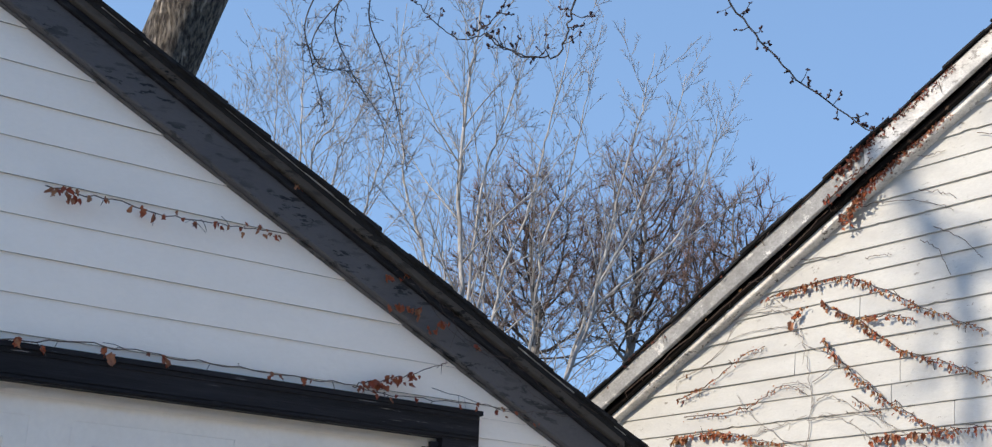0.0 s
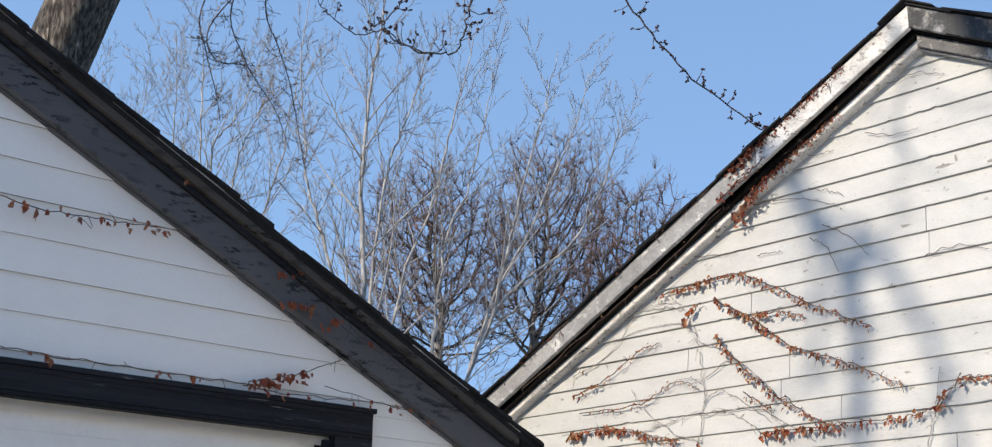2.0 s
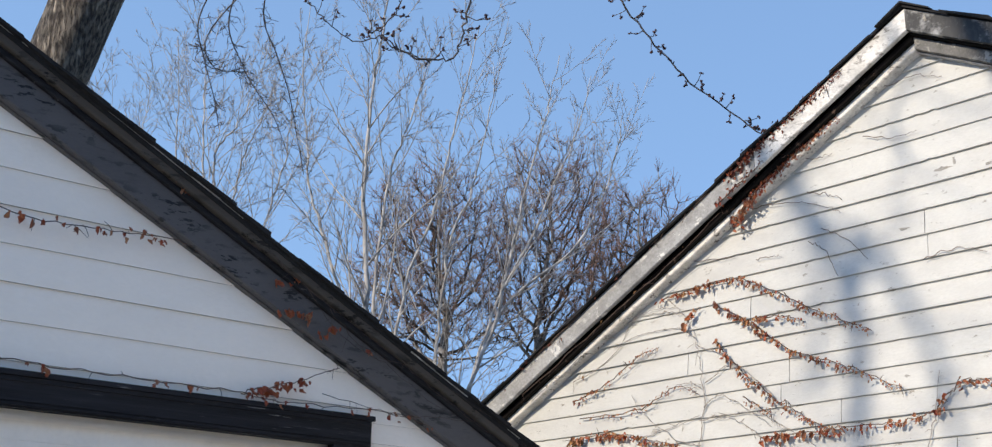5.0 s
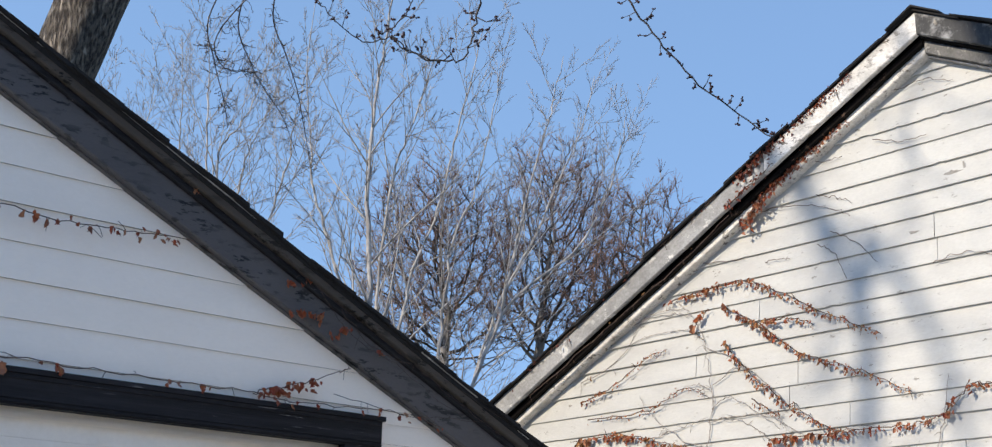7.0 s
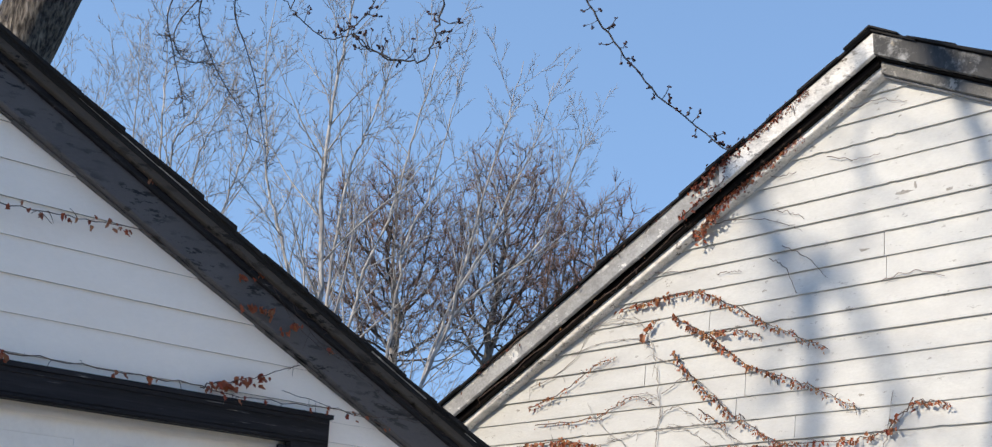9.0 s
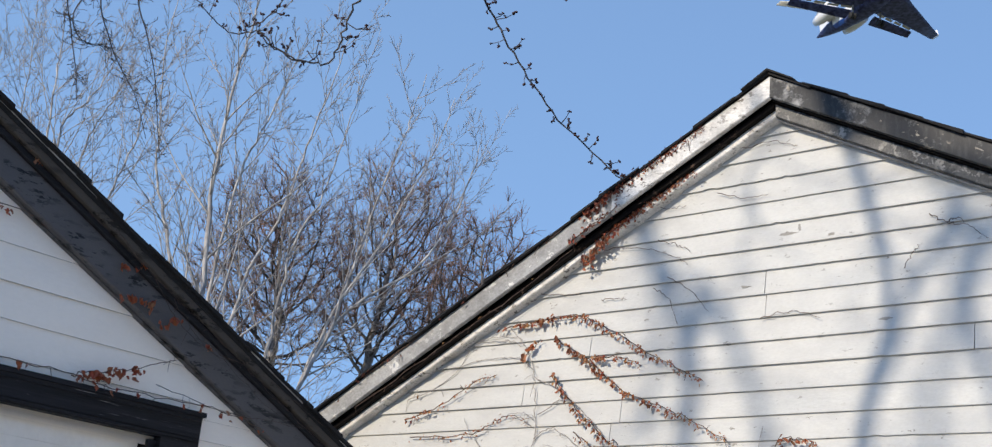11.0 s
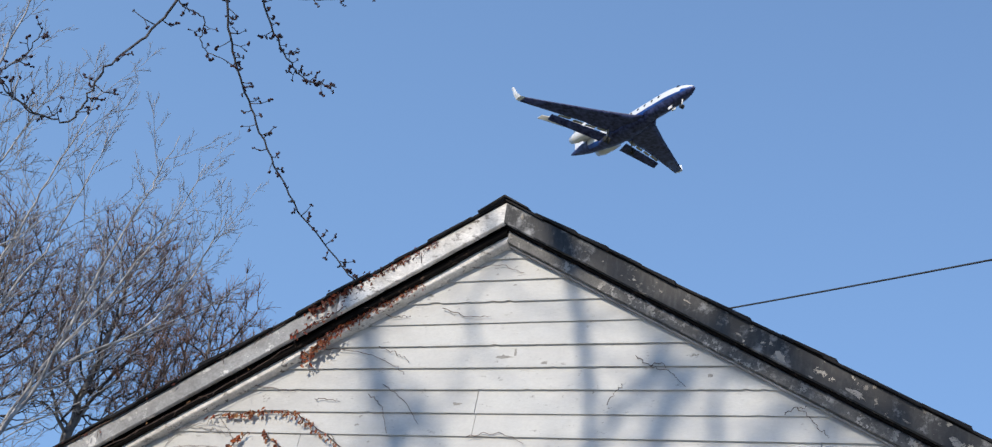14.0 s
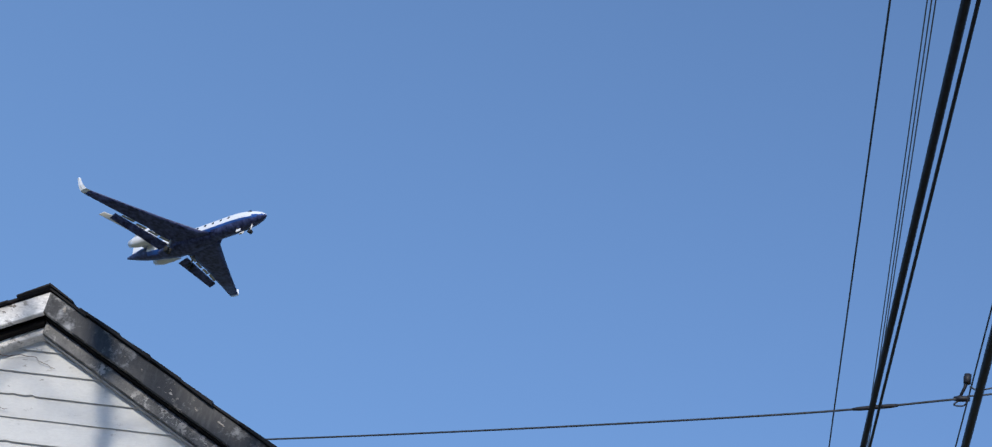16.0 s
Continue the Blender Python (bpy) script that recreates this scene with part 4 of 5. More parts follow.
LEFT_VINES = [
    ([(0.91, 2.71), (1.08, 2.71), (1.3, 2.7), (1.5, 2.71), (1.69, 2.72), (1.77, 2.69)], 0.55, 0.9),
    ([(0.85, 2.25), (1.07, 2.27), (1.29, 2.27), (1.59, 2.27), (1.9, 2.27), (2.15, 2.26), (2.45, 2.27), (2.67, 2.24)], 0.3, 0.95),
    ([(1.94, 2.27), (2.03, 2.3), (2.15, 2.34), (2.27, 2.39), (2.3, 2.4)], 0.85, 0.85),
]
RAKE_LEAVES = [(1.62, 2.9), (1.64, 2.89), (1.68, 2.86), (2.03, 2.62), (2.09, 2.64), (2.06, 2.53), (2.08, 2.53), (2.11, 2.53), (2.14, 2.53), (2.15, 2.52), (2.19, 2.47), (2.21, 2.48), (2.24, 2.5), (2.38, 2.44)]
RAKE_STEMS = [
    [(1.95, 2.73), (2.17, 2.59), (2.35, 2.51), (2.62, 2.36), (2.88, 2.23)],
    [(1.85, 2.75), (2.05, 2.67), (2.25, 2.49), (2.46, 2.4), (2.73, 2.26)],
    [(2.2, 2.57), (2.35, 2.46), (2.59, 2.41), (2.88, 2.29)],
    [(2.19, 2.29), (2.42, 2.26), (2.63, 2.26), (2.85, 2.27)],
]
LONG_TWIG = [(-3.56, 3.69, 4.82), (-3.59, 3.85, 4.59), (-3.56, 4.02, 4.39), (-3.5, 4.2, 4.18), (-3.39, 4.42, 3.95), (-3.21, 4.66, 3.74)]
ARC = [(-4.14, 2.86, 4.03), (-4.1, 2.98, 3.96), (-4.02, 3.07, 3.98), (-3.99, 3.14, 3.93), (-3.92, 3.26, 3.9), (-3.84, 3.33, 3.92), (-3.77, 3.32, 4.05), (-3.7, 3.31, 4.16), (-3.64, 3.27, 4.29)]
ARC2 = [(-4.05, 3.02, 3.99), (-4.01, 3.06, 4.02), (-3.93, 3.09, 4.1), (-3.87, 3.07, 4.21)]
HANG1 = [(-5.14, 2.81, 4.39), (-5.2, 2.89, 4.21), (-5.23, 2.98, 4.03)]
HANG2 = [(-5.07, 2.93, 4.4), (-5.11, 3.05, 4.2), (-5.11, 3.13, 4.1), (-5.1, 3.24, 3.98)]
HANG3 = [(-4.97, 3.06, 4.44), (-5.0, 3.17, 4.26), (-5.02, 3.26, 4.11), (-5.06, 3.34, 3.95)]
HANG4 = [(-5.13, 2.88, 4.36), (-5.19, 2.93, 4.19), (-5.12, 3.06, 4.17)]
HANG5 = [(-3.39, 3.65, 4.87), (-3.38, 3.82, 4.68), (-3.33, 3.97, 4.53), (-3.27, 4.06, 4.48), (-3.17, 4.14, 4.48)]
HANG6 = [(-3.38, 3.69, 4.83), (-3.3, 3.81, 4.78), (-3.14, 3.92, 4.81), (-2.96, 3.99, 4.89), (-2.91, 4.0, 4.93)]
HANG7 = [(-3.65, 3.49, 4.75), (-3.68, 3.56, 4.64), (-3.61, 3.66, 4.6), (-3.63, 3.72, 4.5), (-3.55, 3.82, 4.46)]
DEAD_TWIGS = [
    [(-1.59, 3.17), (-1.53, 3.13), (-1.45, 3.1), (-1.39, 3.05)],
    [(-1.53, 3.13), (-1.5, 3.14), (-1.47, 3.12)],
    [(-1.03, 2.95), (-0.99, 2.97), (-0.93, 2.92), (-0.88, 2.87)],
    [(-0.99, 2.97), (-0.96, 2.98)],
    [(-2.4, 3.59), (-2.3, 3.55), (-2.21, 3.56), (-2.09, 3.52)],
    [(-2.43, 3.38), (-2.31, 3.34), (-2.21, 3.34)],
    [(-1.68, 2.98), (-1.65, 3.03), (-1.63, 3.06)],
    [(-2.86, 3.44), (-2.66, 3.35), (-2.57, 3.35)],
    [(-2.69, 3.22), (-2.6, 3.19), (-2.54, 3.15)],
    [(-2.23, 2.85), (-2.12, 2.87), (-1.99, 2.83)],
    [(-2.64, 3.06), (-2.54, 3.0), (-2.45, 2.9)],
    [(-2.7, 3.02), (-2.63, 2.97), (-2.58, 2.86)],
    [(-2.99, 3.22), (-2.79, 3.2), (-2.63, 3.15), (-2.55, 3.1)],
    [(-3.31, 3.07), (-3.15, 3.04), (-3.05, 3.03)],
    [(-2.95, 3.0), (-2.87, 2.995), (-2.83, 2.99)],
]

budded_twig("hanging_twig", [(-3.56, 3.62, 5.2)] + LONG_TWIG + [(-3.12, 4.78, 3.62)], 0.0062, 0.0026, 31, 54, 0.10)
budded_twig("hanging_twig", [(-3.43, 3.3, 4.65), (-3.47, 3.36, 4.53), (-3.6, 3.38, 4.36)] + ARC[::-1][1:7], 0.0062, 0.0028, 32, 16, 0.10)
budded_twig("hanging_twig", [ARC[4], ARC[3], ARC[2], ARC[1], ARC[0], (-4.18, 2.78, 4.12)], 0.0034, 0.002, 33, 12, 0.08)
budded_twig("hanging_twig", ARC2, 0.0036, 0.0022, 34, 9, 0.07)
budded_twig("hanging_twig", [(-3.45, 3.55, 5.3)] + HANG5, 0.0055, 0.0022, 35, 42, 0.06)
budded_twig("hanging_twig", [(-3.42, 3.6, 5.0)] + HANG6, 0.0045, 0.002, 36, 24, 0.05)
budded_twig("hanging_twig", [(-3.58, 3.5, 5.2)] + HANG7, 0.0045, 0.002, 37, 14, 0.08)
for k, h in enumerate((HANG1 + [(-5.24, 3.02, 3.9)], HANG2 + [(-5.09, 3.33, 3.8)], HANG3 + [(-5.08, 3.42, 3.72)], HANG4)):
    fine_spray([(-5.05 + 0.12 * k, 2.92 + 0.05 * k, 4.75)] + h, 50 + k, 60, 0.085)


# Lines on the gable that the shade tree's limbs lie in front of, seen from the sun: along, up; thickness, way out.
SHADE_LIMBS = [
    ([(-2.95, 3.62), (-2.80, 3.32), (-2.68, 3.11), (-2.57, 2.86), (-2.52, 2.63), (-2.53, 2.4), (-2.54, 2.0), (-2.5, 1.2)], 0.043, 9.0),
    ([(-2.90, 3.60), (-2.76, 3.3), (-2.71, 3.08), (-2.69, 2.8), (-2.72, 2.4)], 0.022, 9.5),
    ([(-2.68, 3.11), (-2.5, 3.02), (-2.36, 2.81), (-2.2, 2.4), (-2.15, 1.9)], 0.03, 9.5),
    ([(-2.02, 3.8), (-1.93, 3.58), (-1.85, 3.36), (-1.79, 3.16), (-1.75, 2.96), (-1.75, 2.75), (-1.83, 2.5), (-1.9, 2.0)], 0.024, 5.6),
]
SHADE_LIMBS_FAR = [
    ([(-1.36, 3.5), (-1.47, 3.26), (-1.57, 3.05), (-1.66, 2.9), (-1.75, 2.64), (-1.82, 2.4), (-1.8, 1.8)], 0.024, 7.0),
    ([(-1.18, 3.4), (-1.30, 3.2), (-1.40, 3.03), (-1.47, 2.85), (-1.43, 2.65), (-1.36, 2.4), (-1.3, 1.9)], 0.024, 7.4),
    ([(-1.27, 3.45), (-1.28, 3.1), (-1.27, 2.9), (-1.24, 2.6), (-1.2, 2.0)], 0.022, 6.6),
    ([(-0.78, 3.2), (-0.85, 2.95), (-0.95, 2.7), (-0.98, 2.3)], 0.025, 7.0),
    ([(-1.1, 3.3), (-1.05, 3.0), (-1.12, 2.75), (-1.05, 2.4), (-1.1, 1.9)], 0.034, 10.0),
    ([(-1.62, 3.4), (-1.5, 3.1), (-1.52, 2.8), (-1.6, 2.5), (-1.55, 2.0)], 0.032, 10.5),
    ([(-0.6, 3.1), (-0.66, 2.8), (-0.58, 2.5), (-0.6, 2.0)], 0.034, 10.0),
    ([(-2.35, 3.9), (-2.22, 3.6), (-2.3, 3.42), (-2.25, 3.2)], 0.012, 6.0),
]


def shade_tree():
    """The bare tree beyond the white garage whose limbs hang over its roof and stripe the sunlit gable with shade."""
    rng = random.Random(64)
    w = Wood()
    foot = Vector((-9.2, -8.0, 0))
    t = thing("shade_tree", foot, "tall leafless tree beside the white garage with drooping limbs", "tree")
    crotch = foot + Vector((0.5, 0.5, 13.2))
    path = smooth_path([foot, foot + Vector((0.1, 0.05, 4)), foot + Vector((0.3, 0.3, 8.5)), crotch], 8)
    w.tube("trunk", path, [0.34 - 0.006 * i for i in range(len(path))], 14)
    rule = [dict(key="branch", seg=6, wob=0.08, up=0.0, taper=0.7, sides=5),
            dict(key="twig", seg=4, wob=0.12, up=0.02, taper=0.6, sides=3, count=(4, 6), angle=(25, 55), len=(0.35, 0.55), rad=0.6, min=0.003, **{"from": 0.2})]
    for line, r, k in SHADE_LIMBS + SHADE_LIMBS_FAR:
        pts = [Vector((s, RY, z)) + SUN_TO * k * 1.45 for s, z in line]
        top = pts[0]
        mid = top.lerp(crotch, 0.45) + Vector((0, 0, 1.6))
        p = smooth_path([crotch, crotch.lerp(mid, 0.5) + Vector((0, 0, 0.7)), mid] + pts, 6)
        n = len(p) - 1
        w.tube("limb", p, [0.12 + (r - 0.12) * min(1.0, i / (n * 0.4)) - 0.35 * r * max(0.0, i / n - 0.6) / 0.4 for i in range(n + 1)], 7)
        for j in range(7):
            i = rng.randrange(int(n * 0.42), n)
            way = Vector((rng.gauss(0, 1), rng.gauss(0, 1), rng.gauss(-0.2, 0.6)))
            grow(w, rng, p[i], way, rng.uniform(0.25, 0.7), max(0.3 * r, 0.006), 0, rule)
    w.parts(t, {"trunk": BARK_BIG, "limb": BARK_DARK, "branch": BARK_DARK, "twig": BARK_FINE})


shade_tree()

# ---- climbing vines ----


def leaf_mesh(seed, mat):
    """A shrivelled, folded leaf hanging from its stalk."""
    rng = random.Random(seed)
    bm = bmesh.new()
    rows = []
    n = 7
    bend, twist = rng.uniform(0.2, 0.9), rng.uniform(-0.8, 0.8)
    for k in range(n):
        f = k / (n - 1)
        wdt = (0.12, 0.8, 1.05, 0.7, 0.85, 0.45, 0.05)[k] * 0.42 * rng.uniform(0.8, 1.2)
        curl = bend * f * f + 0.09 * math.sin(f * 9 + seed)
        row = []
        for x, fold in ((-1, 0.35), (-0.45, 0.1), (0, 0.0), (0.5, 0.14), (1, 0.42)):
            row.append(bm.verts.new((x * wdt * rng.uniform(0.65, 1.1) + 0.16 * twist * math.sin(f * 5), fold * wdt * 2.3 + twist * f * x * wdt + curl * 0.7 + rng.uniform(-0.1, 0.1), -f + 0.16 * abs(x) * rng.uniform(-0.6, 1))))
        rows.append(row)
    for p, q in zip(rows, rows[1:]):
        for k in range(4):
            bm.faces.new((p[k], p[k + 1], q[k + 1], q[k]))
    back = bmesh.ops.duplicate(bm, geom=bm.faces[:] + bm.verts[:] + bm.edges[:])
    for e in back["geom"]:
        if isinstance(e, bmesh.types.BMVert):
            e.co.y -= 0.035
    finish(bm)
    me = bpy.data.meshes.new("leaf")
    bm.to_mesh(me)
    bm.free()
    me.materials.append(mat)
    me.polygons.foreach_set("use_smooth", [True] * len(me.polygons))
    return me


LEAVES = {
    "rust": [leaf_mesh(k, LEAF_RUST) for k in range(5)],
    "red": [leaf_mesh(5 + k, LEAF_RED) for k in range(5)],
    "dark": [leaf_mesh(14 + k, LEAF_DARK) for k in range(3)],
    "tan": [leaf_mesh(9 + k, LEAF_TAN) for k in range(2)],
}


def put_leaf(parent, place, rng, size, kinds, face):
    """One leaf under its vine; face: the wall's outward way."""
    base = origin_of(parent)
    ob = new("leaf", rng.choice(LEAVES[rng.choice(kinds)]))
    ob.parent = parent
    turn = math.atan2(face.y, face.x) - math.pi / 2
    rot = Euler((rng.uniform(-0.5, 0.5), rng.uniform(-0.9, 0.9), turn + rng.uniform(-1.0, 1.0)))
    s = size * rng.uniform(0.6, 1.25)
    ob.matrix_basis = Matrix.LocRotScale(place - base, rot, Vector((s * rng.uniform(0.6, 1.0), s * rng.uniform(0.6, 1), s)))


def vine(fr, face, ctrl, density, size, seed, kinds, out=0.024, stem=0.0022, mat=None, label="dry vine with curled rust-red leaves clinging to the siding", side_stems=True, jitter=0.012, span=(0, 1)):
    rng = random.Random(seed)
    pts = [fr(s, out + rng.uniform(0, 0.008), z) for s, z in ctrl]
    t = thing("dry_vine", pts[0], label, "vine", "climbing vines")
    path = smooth_path(pts, 7)
    n = len(path) - 1
    for i in range(1, n):
        path[i] = path[i] + Vector((rng.gauss(0, 0.0035), rng.gauss(0, 0.002), rng.gauss(0, 0.0035)))
    v, f = [], []
    tube_data(path, [stem * (1 - 0.45 * i / n) for i in range(n + 1)], 5, v, f)
    length = sum((b - a).length for a, b in zip(path, path[1:]))
    if side_stems:
        for k in range(int(length / 0.09)):
            q = path[rng.randrange(n)]
            e = q + Vector((rng.gauss(0, 0.02), rng.gauss(0, 0.02), rng.gauss(-0.012, 0.02))) + face * 0.004
            tube_data([q, (q + e) / 2 + Vector((0, 0, 0.004)), e], [stem * 0.6, stem * 0.5, stem * 0.35], 4, v, f)
    mesh_part("stem", v, f, mat or VINE_STEM, t)
    for k in range(int(length * density)):
        i = min(int(n * rng.uniform(*span)), n - 1)
        q = path[i].lerp(path[i + 1], rng.random()) + Vector((rng.gauss(0, jitter), rng.gauss(0, jitter * 0.3), rng.gauss(-0.004, jitter))) + face * 0.008
        put_leaf(t, q, rng, size * (1.2 - 0.65 * i / n), kinds, face)
    return t


FACE_R, FACE_L = Vector((0, -1, 0)), LN.copy()
for k, (ctrl, dens, size) in enumerate(RIGHT_VINES + LOW_VINES):
    vine(on_right, FACE_R, ctrl, 170 * dens, 0.0225 * size, 200 + k, ("rust", "rust", "tan", "red") if k not in (4, 5) else ("rust", "red", "rust"), stem=0.0026, jitter=0.0075)
for k, ctrl in enumerate(GREY_STEMS + LOW_STEMS):
    vine(on_right, FACE_R, ctrl, 1.5, 0.02, 240 + k, ("tan", "rust"), 0.018, 0.0021, VINE_GREY, "thin grey leafless vine stem clinging to the clapboards")
for k, ctrl in enumerate(DEAD_TWIGS):
    vine(on_right, FACE_R, ctrl, 0, 0.02, 280 + k, ("tan",), 0.02, 0.0017, VINE_STEM, "dead brown vine twig stuck to the clapboards", False)
# leaf mass along the sunlit rake
vine(on_right, FACE_R, [(-3.02, 3.16), (-2.90, 3.27), (-2.78, 3.345), (-2.66, 3.405), (-2.52, 3.47)], 720, 0.0145, 260, ("dark", "rust", "red"), 0.05, 0.003, None, "thick cluster of rust-red dry leaves along the gable edge", True, 0.013)
vine(on_right, FACE_R, [(-2.98, 3.34), (-2.86, 3.42), (-2.72, 3.49), (-2.58, 3.565), (-2.44, 3.63)], 520, 0.014, 261, ("dark", "dark", "red"), 0.112, 0.003, None, "dark red dry vine leaves under the shingle edge", True, 0.012)
vine(on_right, FACE_R, [(-3.05, 3.235), (-2.93, 3.30), (-2.82, 3.36)], 150, 0.0145, 262, ("dark", "dark", "red"), 0.118, 0.003, None, "dark red dry vine leaves over the fascia", True, 0.013)
vine(on_right, FACE_R, [(-4.3, 2.66), (-3.9, 2.87), (-3.5, 3.09), (-3.1, 3.29)], 14, 0.016, 263, ("dark",), 0.118, 0.003, VINE_STEM, "bare brown vine stem running along the shingle edge", True, 0.012)
vine(on_right, FACE_R, [(-4.2, 2.60), (-3.8, 2.80), (-3.4, 3.0), (-3.05, 3.2)], 3, 0.018, 264, ("tan",), 0.106, 0.0022, VINE_STEM, "bare brown vine stem on the white fascia", True, 0.012)
for k, (ctrl, dens, size) in enumerate(LEFT_VINES):
    vine(on_left, FACE_L, ctrl, (85, 60, 95)[k] * dens, 0.029 * size, 300 + k, (("rust", "red", "rust"), ("red", "rust"), ("red", "red"))[k], (0.03, 0.05, 0.03)[k], 0.002, span=((0.0, 0.78), (0.0, 1.0), (0.05, 0.55))[k], jitter=0.008)
rake_vine = vine(on_left, FACE_L, RAKE_STEMS[0], 0, 0.05, 320, ("rust",), 0.112, 0.0014, DARK_STEM, "tangled brown vine with curled leaves on the black rake")
rl = random.Random(8)
for s, z in RAKE_LEAVES:
    for _ in range(3):
        put_leaf(rake_vine, on_left(s + rl.gauss(0, 0.012), 0.075, z + 0.02 + rl.gauss(0, 0.006)), rl, 0.024, ("rust", "red", "red"), FACE_L)
for k, ctrl in enumerate(RAKE_STEMS[1:]):
    vine(on_left, FACE_L, ctrl, 0.6, 0.03, 330 + k, ("rust",), 0.11, 0.0012, DARK_STEM, "thin bare vine stem trailing over the black rake board")

# ---- overhead lines ----


def wire(name, a, b, radius, mat, label, ahead=16, behind=24, sides=8):
    a, b = Vector(a), Vector(b)
    d = (b - a).normalized()
    p, q = a - d * behind, b + d * ahead
    t = thing(name, p, label, "cable", "overhead lines")
    pts = []
    for k in range(33):
        f = k / 32
        pts.append(p.lerp(q, f))
    v, fc = [], []
    tube_data(pts, [radius] * len(pts), sides, v, fc)
    mesh_part("cable", v, fc, mat, t)
    return t


trunk_line = wire("telephone_cable", (1.41, 4.55, 6.09), (1.85, 9.52, 6.09), 0.023, CABLE, "thick black telephone cable bundle strung overhead")
wire("power_cable", (1.45, 4.49, 6.04), (1.88, 9.41, 6.04), 0.0105, CABLE, "black insulated power cable beside the thick bundle")
wire("overhead_wire", (1.41, 6.12, 7.59), (2.12, 12.8, 7.59), 0.0075, WIRE, "thin dark overhead wire")
for a, b in (((1.9, 7.12, 8.59), (2.69, 13.38, 8.59)), ((1.93, 7.11, 8.59), (2.68, 13.07, 8.59)), ((1.96, 7.11, 8.59), (2.68, 12.92, 8.59))):
    wire("overhead_wire", a, b, 0.0055, WIRE_PALE, "thin pale grey overhead wire high above")
far_line = wire("telephone_cable", (2.36, 7.74, 6.09), (2.58, 9.33, 6.09), 0.03, CABLE, "thick black telephone cable with a drop clamp")
wire("overhead_wire", (2.39, 7.79, 6.39), (2.55, 9.0, 6.39), 0.006, WIRE, "thin dark wire above the thick cable")


def drop_wire():
    """The service wire from the clamp on the cable over the clapboard garage's roof."""
    t = thing("service_wire", (2.41, 8.57, 6.1), "dark service drop wire with a splice sleeve clamped to the cable", "cable", "overhead lines")
    v, f = [], []
    path = smooth_path([(-9.0, 13.5, 6.5), (-6.2, 12.28, 6.34), (-3.37, 11.06, 6.21), (-0.95, 10.02, 6.13), (1.3, 9.05, 6.085), (2.41, 8.57, 6.11)], 8)
    tube_data(path, [0.0085] * len(path), 6, v, f)
    mesh_part("wire", v, f, WIRE, t)
    v, f = [], []
    p = smooth_path([(1.66, 8.895, 6.087), (1.82, 8.825, 6.09), (1.96, 8.765, 6.093)], 4)
    tube_data(p, [0.011, 0.015, 0.016, 0.016, 0.016, 0.016, 0.016, 0.015, 0.011], 8, v, f)
    mesh_part("splice_sleeve", v, f, CABLE, t)
    v, f = [], []
    tube_data([(2.33, 8.62, 6.12), (2.36, 8.60, 6.115), (2.42, 8.56, 6.10)], [0.016, 0.024, 0.02], 8, v, f)
    tube_data([(2.36, 8.6, 6.115), (2.40, 8.57, 6.2), (2.41, 8.55, 6.27)], [0.01, 0.012, 0.024], 8, v, f)
    tube_data([(2.41, 8.55, 6.22), (2.42, 8.55, 6.29)], [0.026, 0.026], 8, v, f)
    tube_data(smooth_path([(2.36, 8.6, 6.1), (2.32, 8.6, 6.06), (2.38, 8.58, 6.05), (2.41, 8.55, 6.08)], 5), [0.006] * 16, 5, v, f)
    mesh_part("clamp", v, f, CABLE, t, "dark clamp with a small insulator")
    v, f = [], []
    tube_data(smooth_path([(2.41, 8.56, 6.12), (2.62, 8.5, 6.14), (3.6, 8.3, 6.3), (6.0, 7.9, 6.7)], 5), [0.007] * 16, 6, v, f)
    tube_data(smooth_path([(2.43, 8.56, 6.2), (2.50, 8.54, 6.16), (2.62, 8.5, 6.19), (3.6, 8.3, 6.36), (6.0, 7.9, 6.78)], 5), [0.006] * 21, 6, v, f)
    mesh_part("wire", v, f, WIRE, t)


drop_wire()

# ---- aircraft ----


def loft(rings, cap=True):
    bm = bmesh.new()
    vs = [[bm.verts.new(p) for p in r] for r in rings]
    n = len(vs[0])
    for a, b in zip(vs, vs[1:]):
        for k in range(n):
            bm.faces.new((a[k], a[(k + 1) % n], b[(k + 1) % n], b[k]))
    if cap:
        bm.faces.new(vs[0][::-1])
        bm.faces.new(vs[-1])
    finish(bm)
    return bm


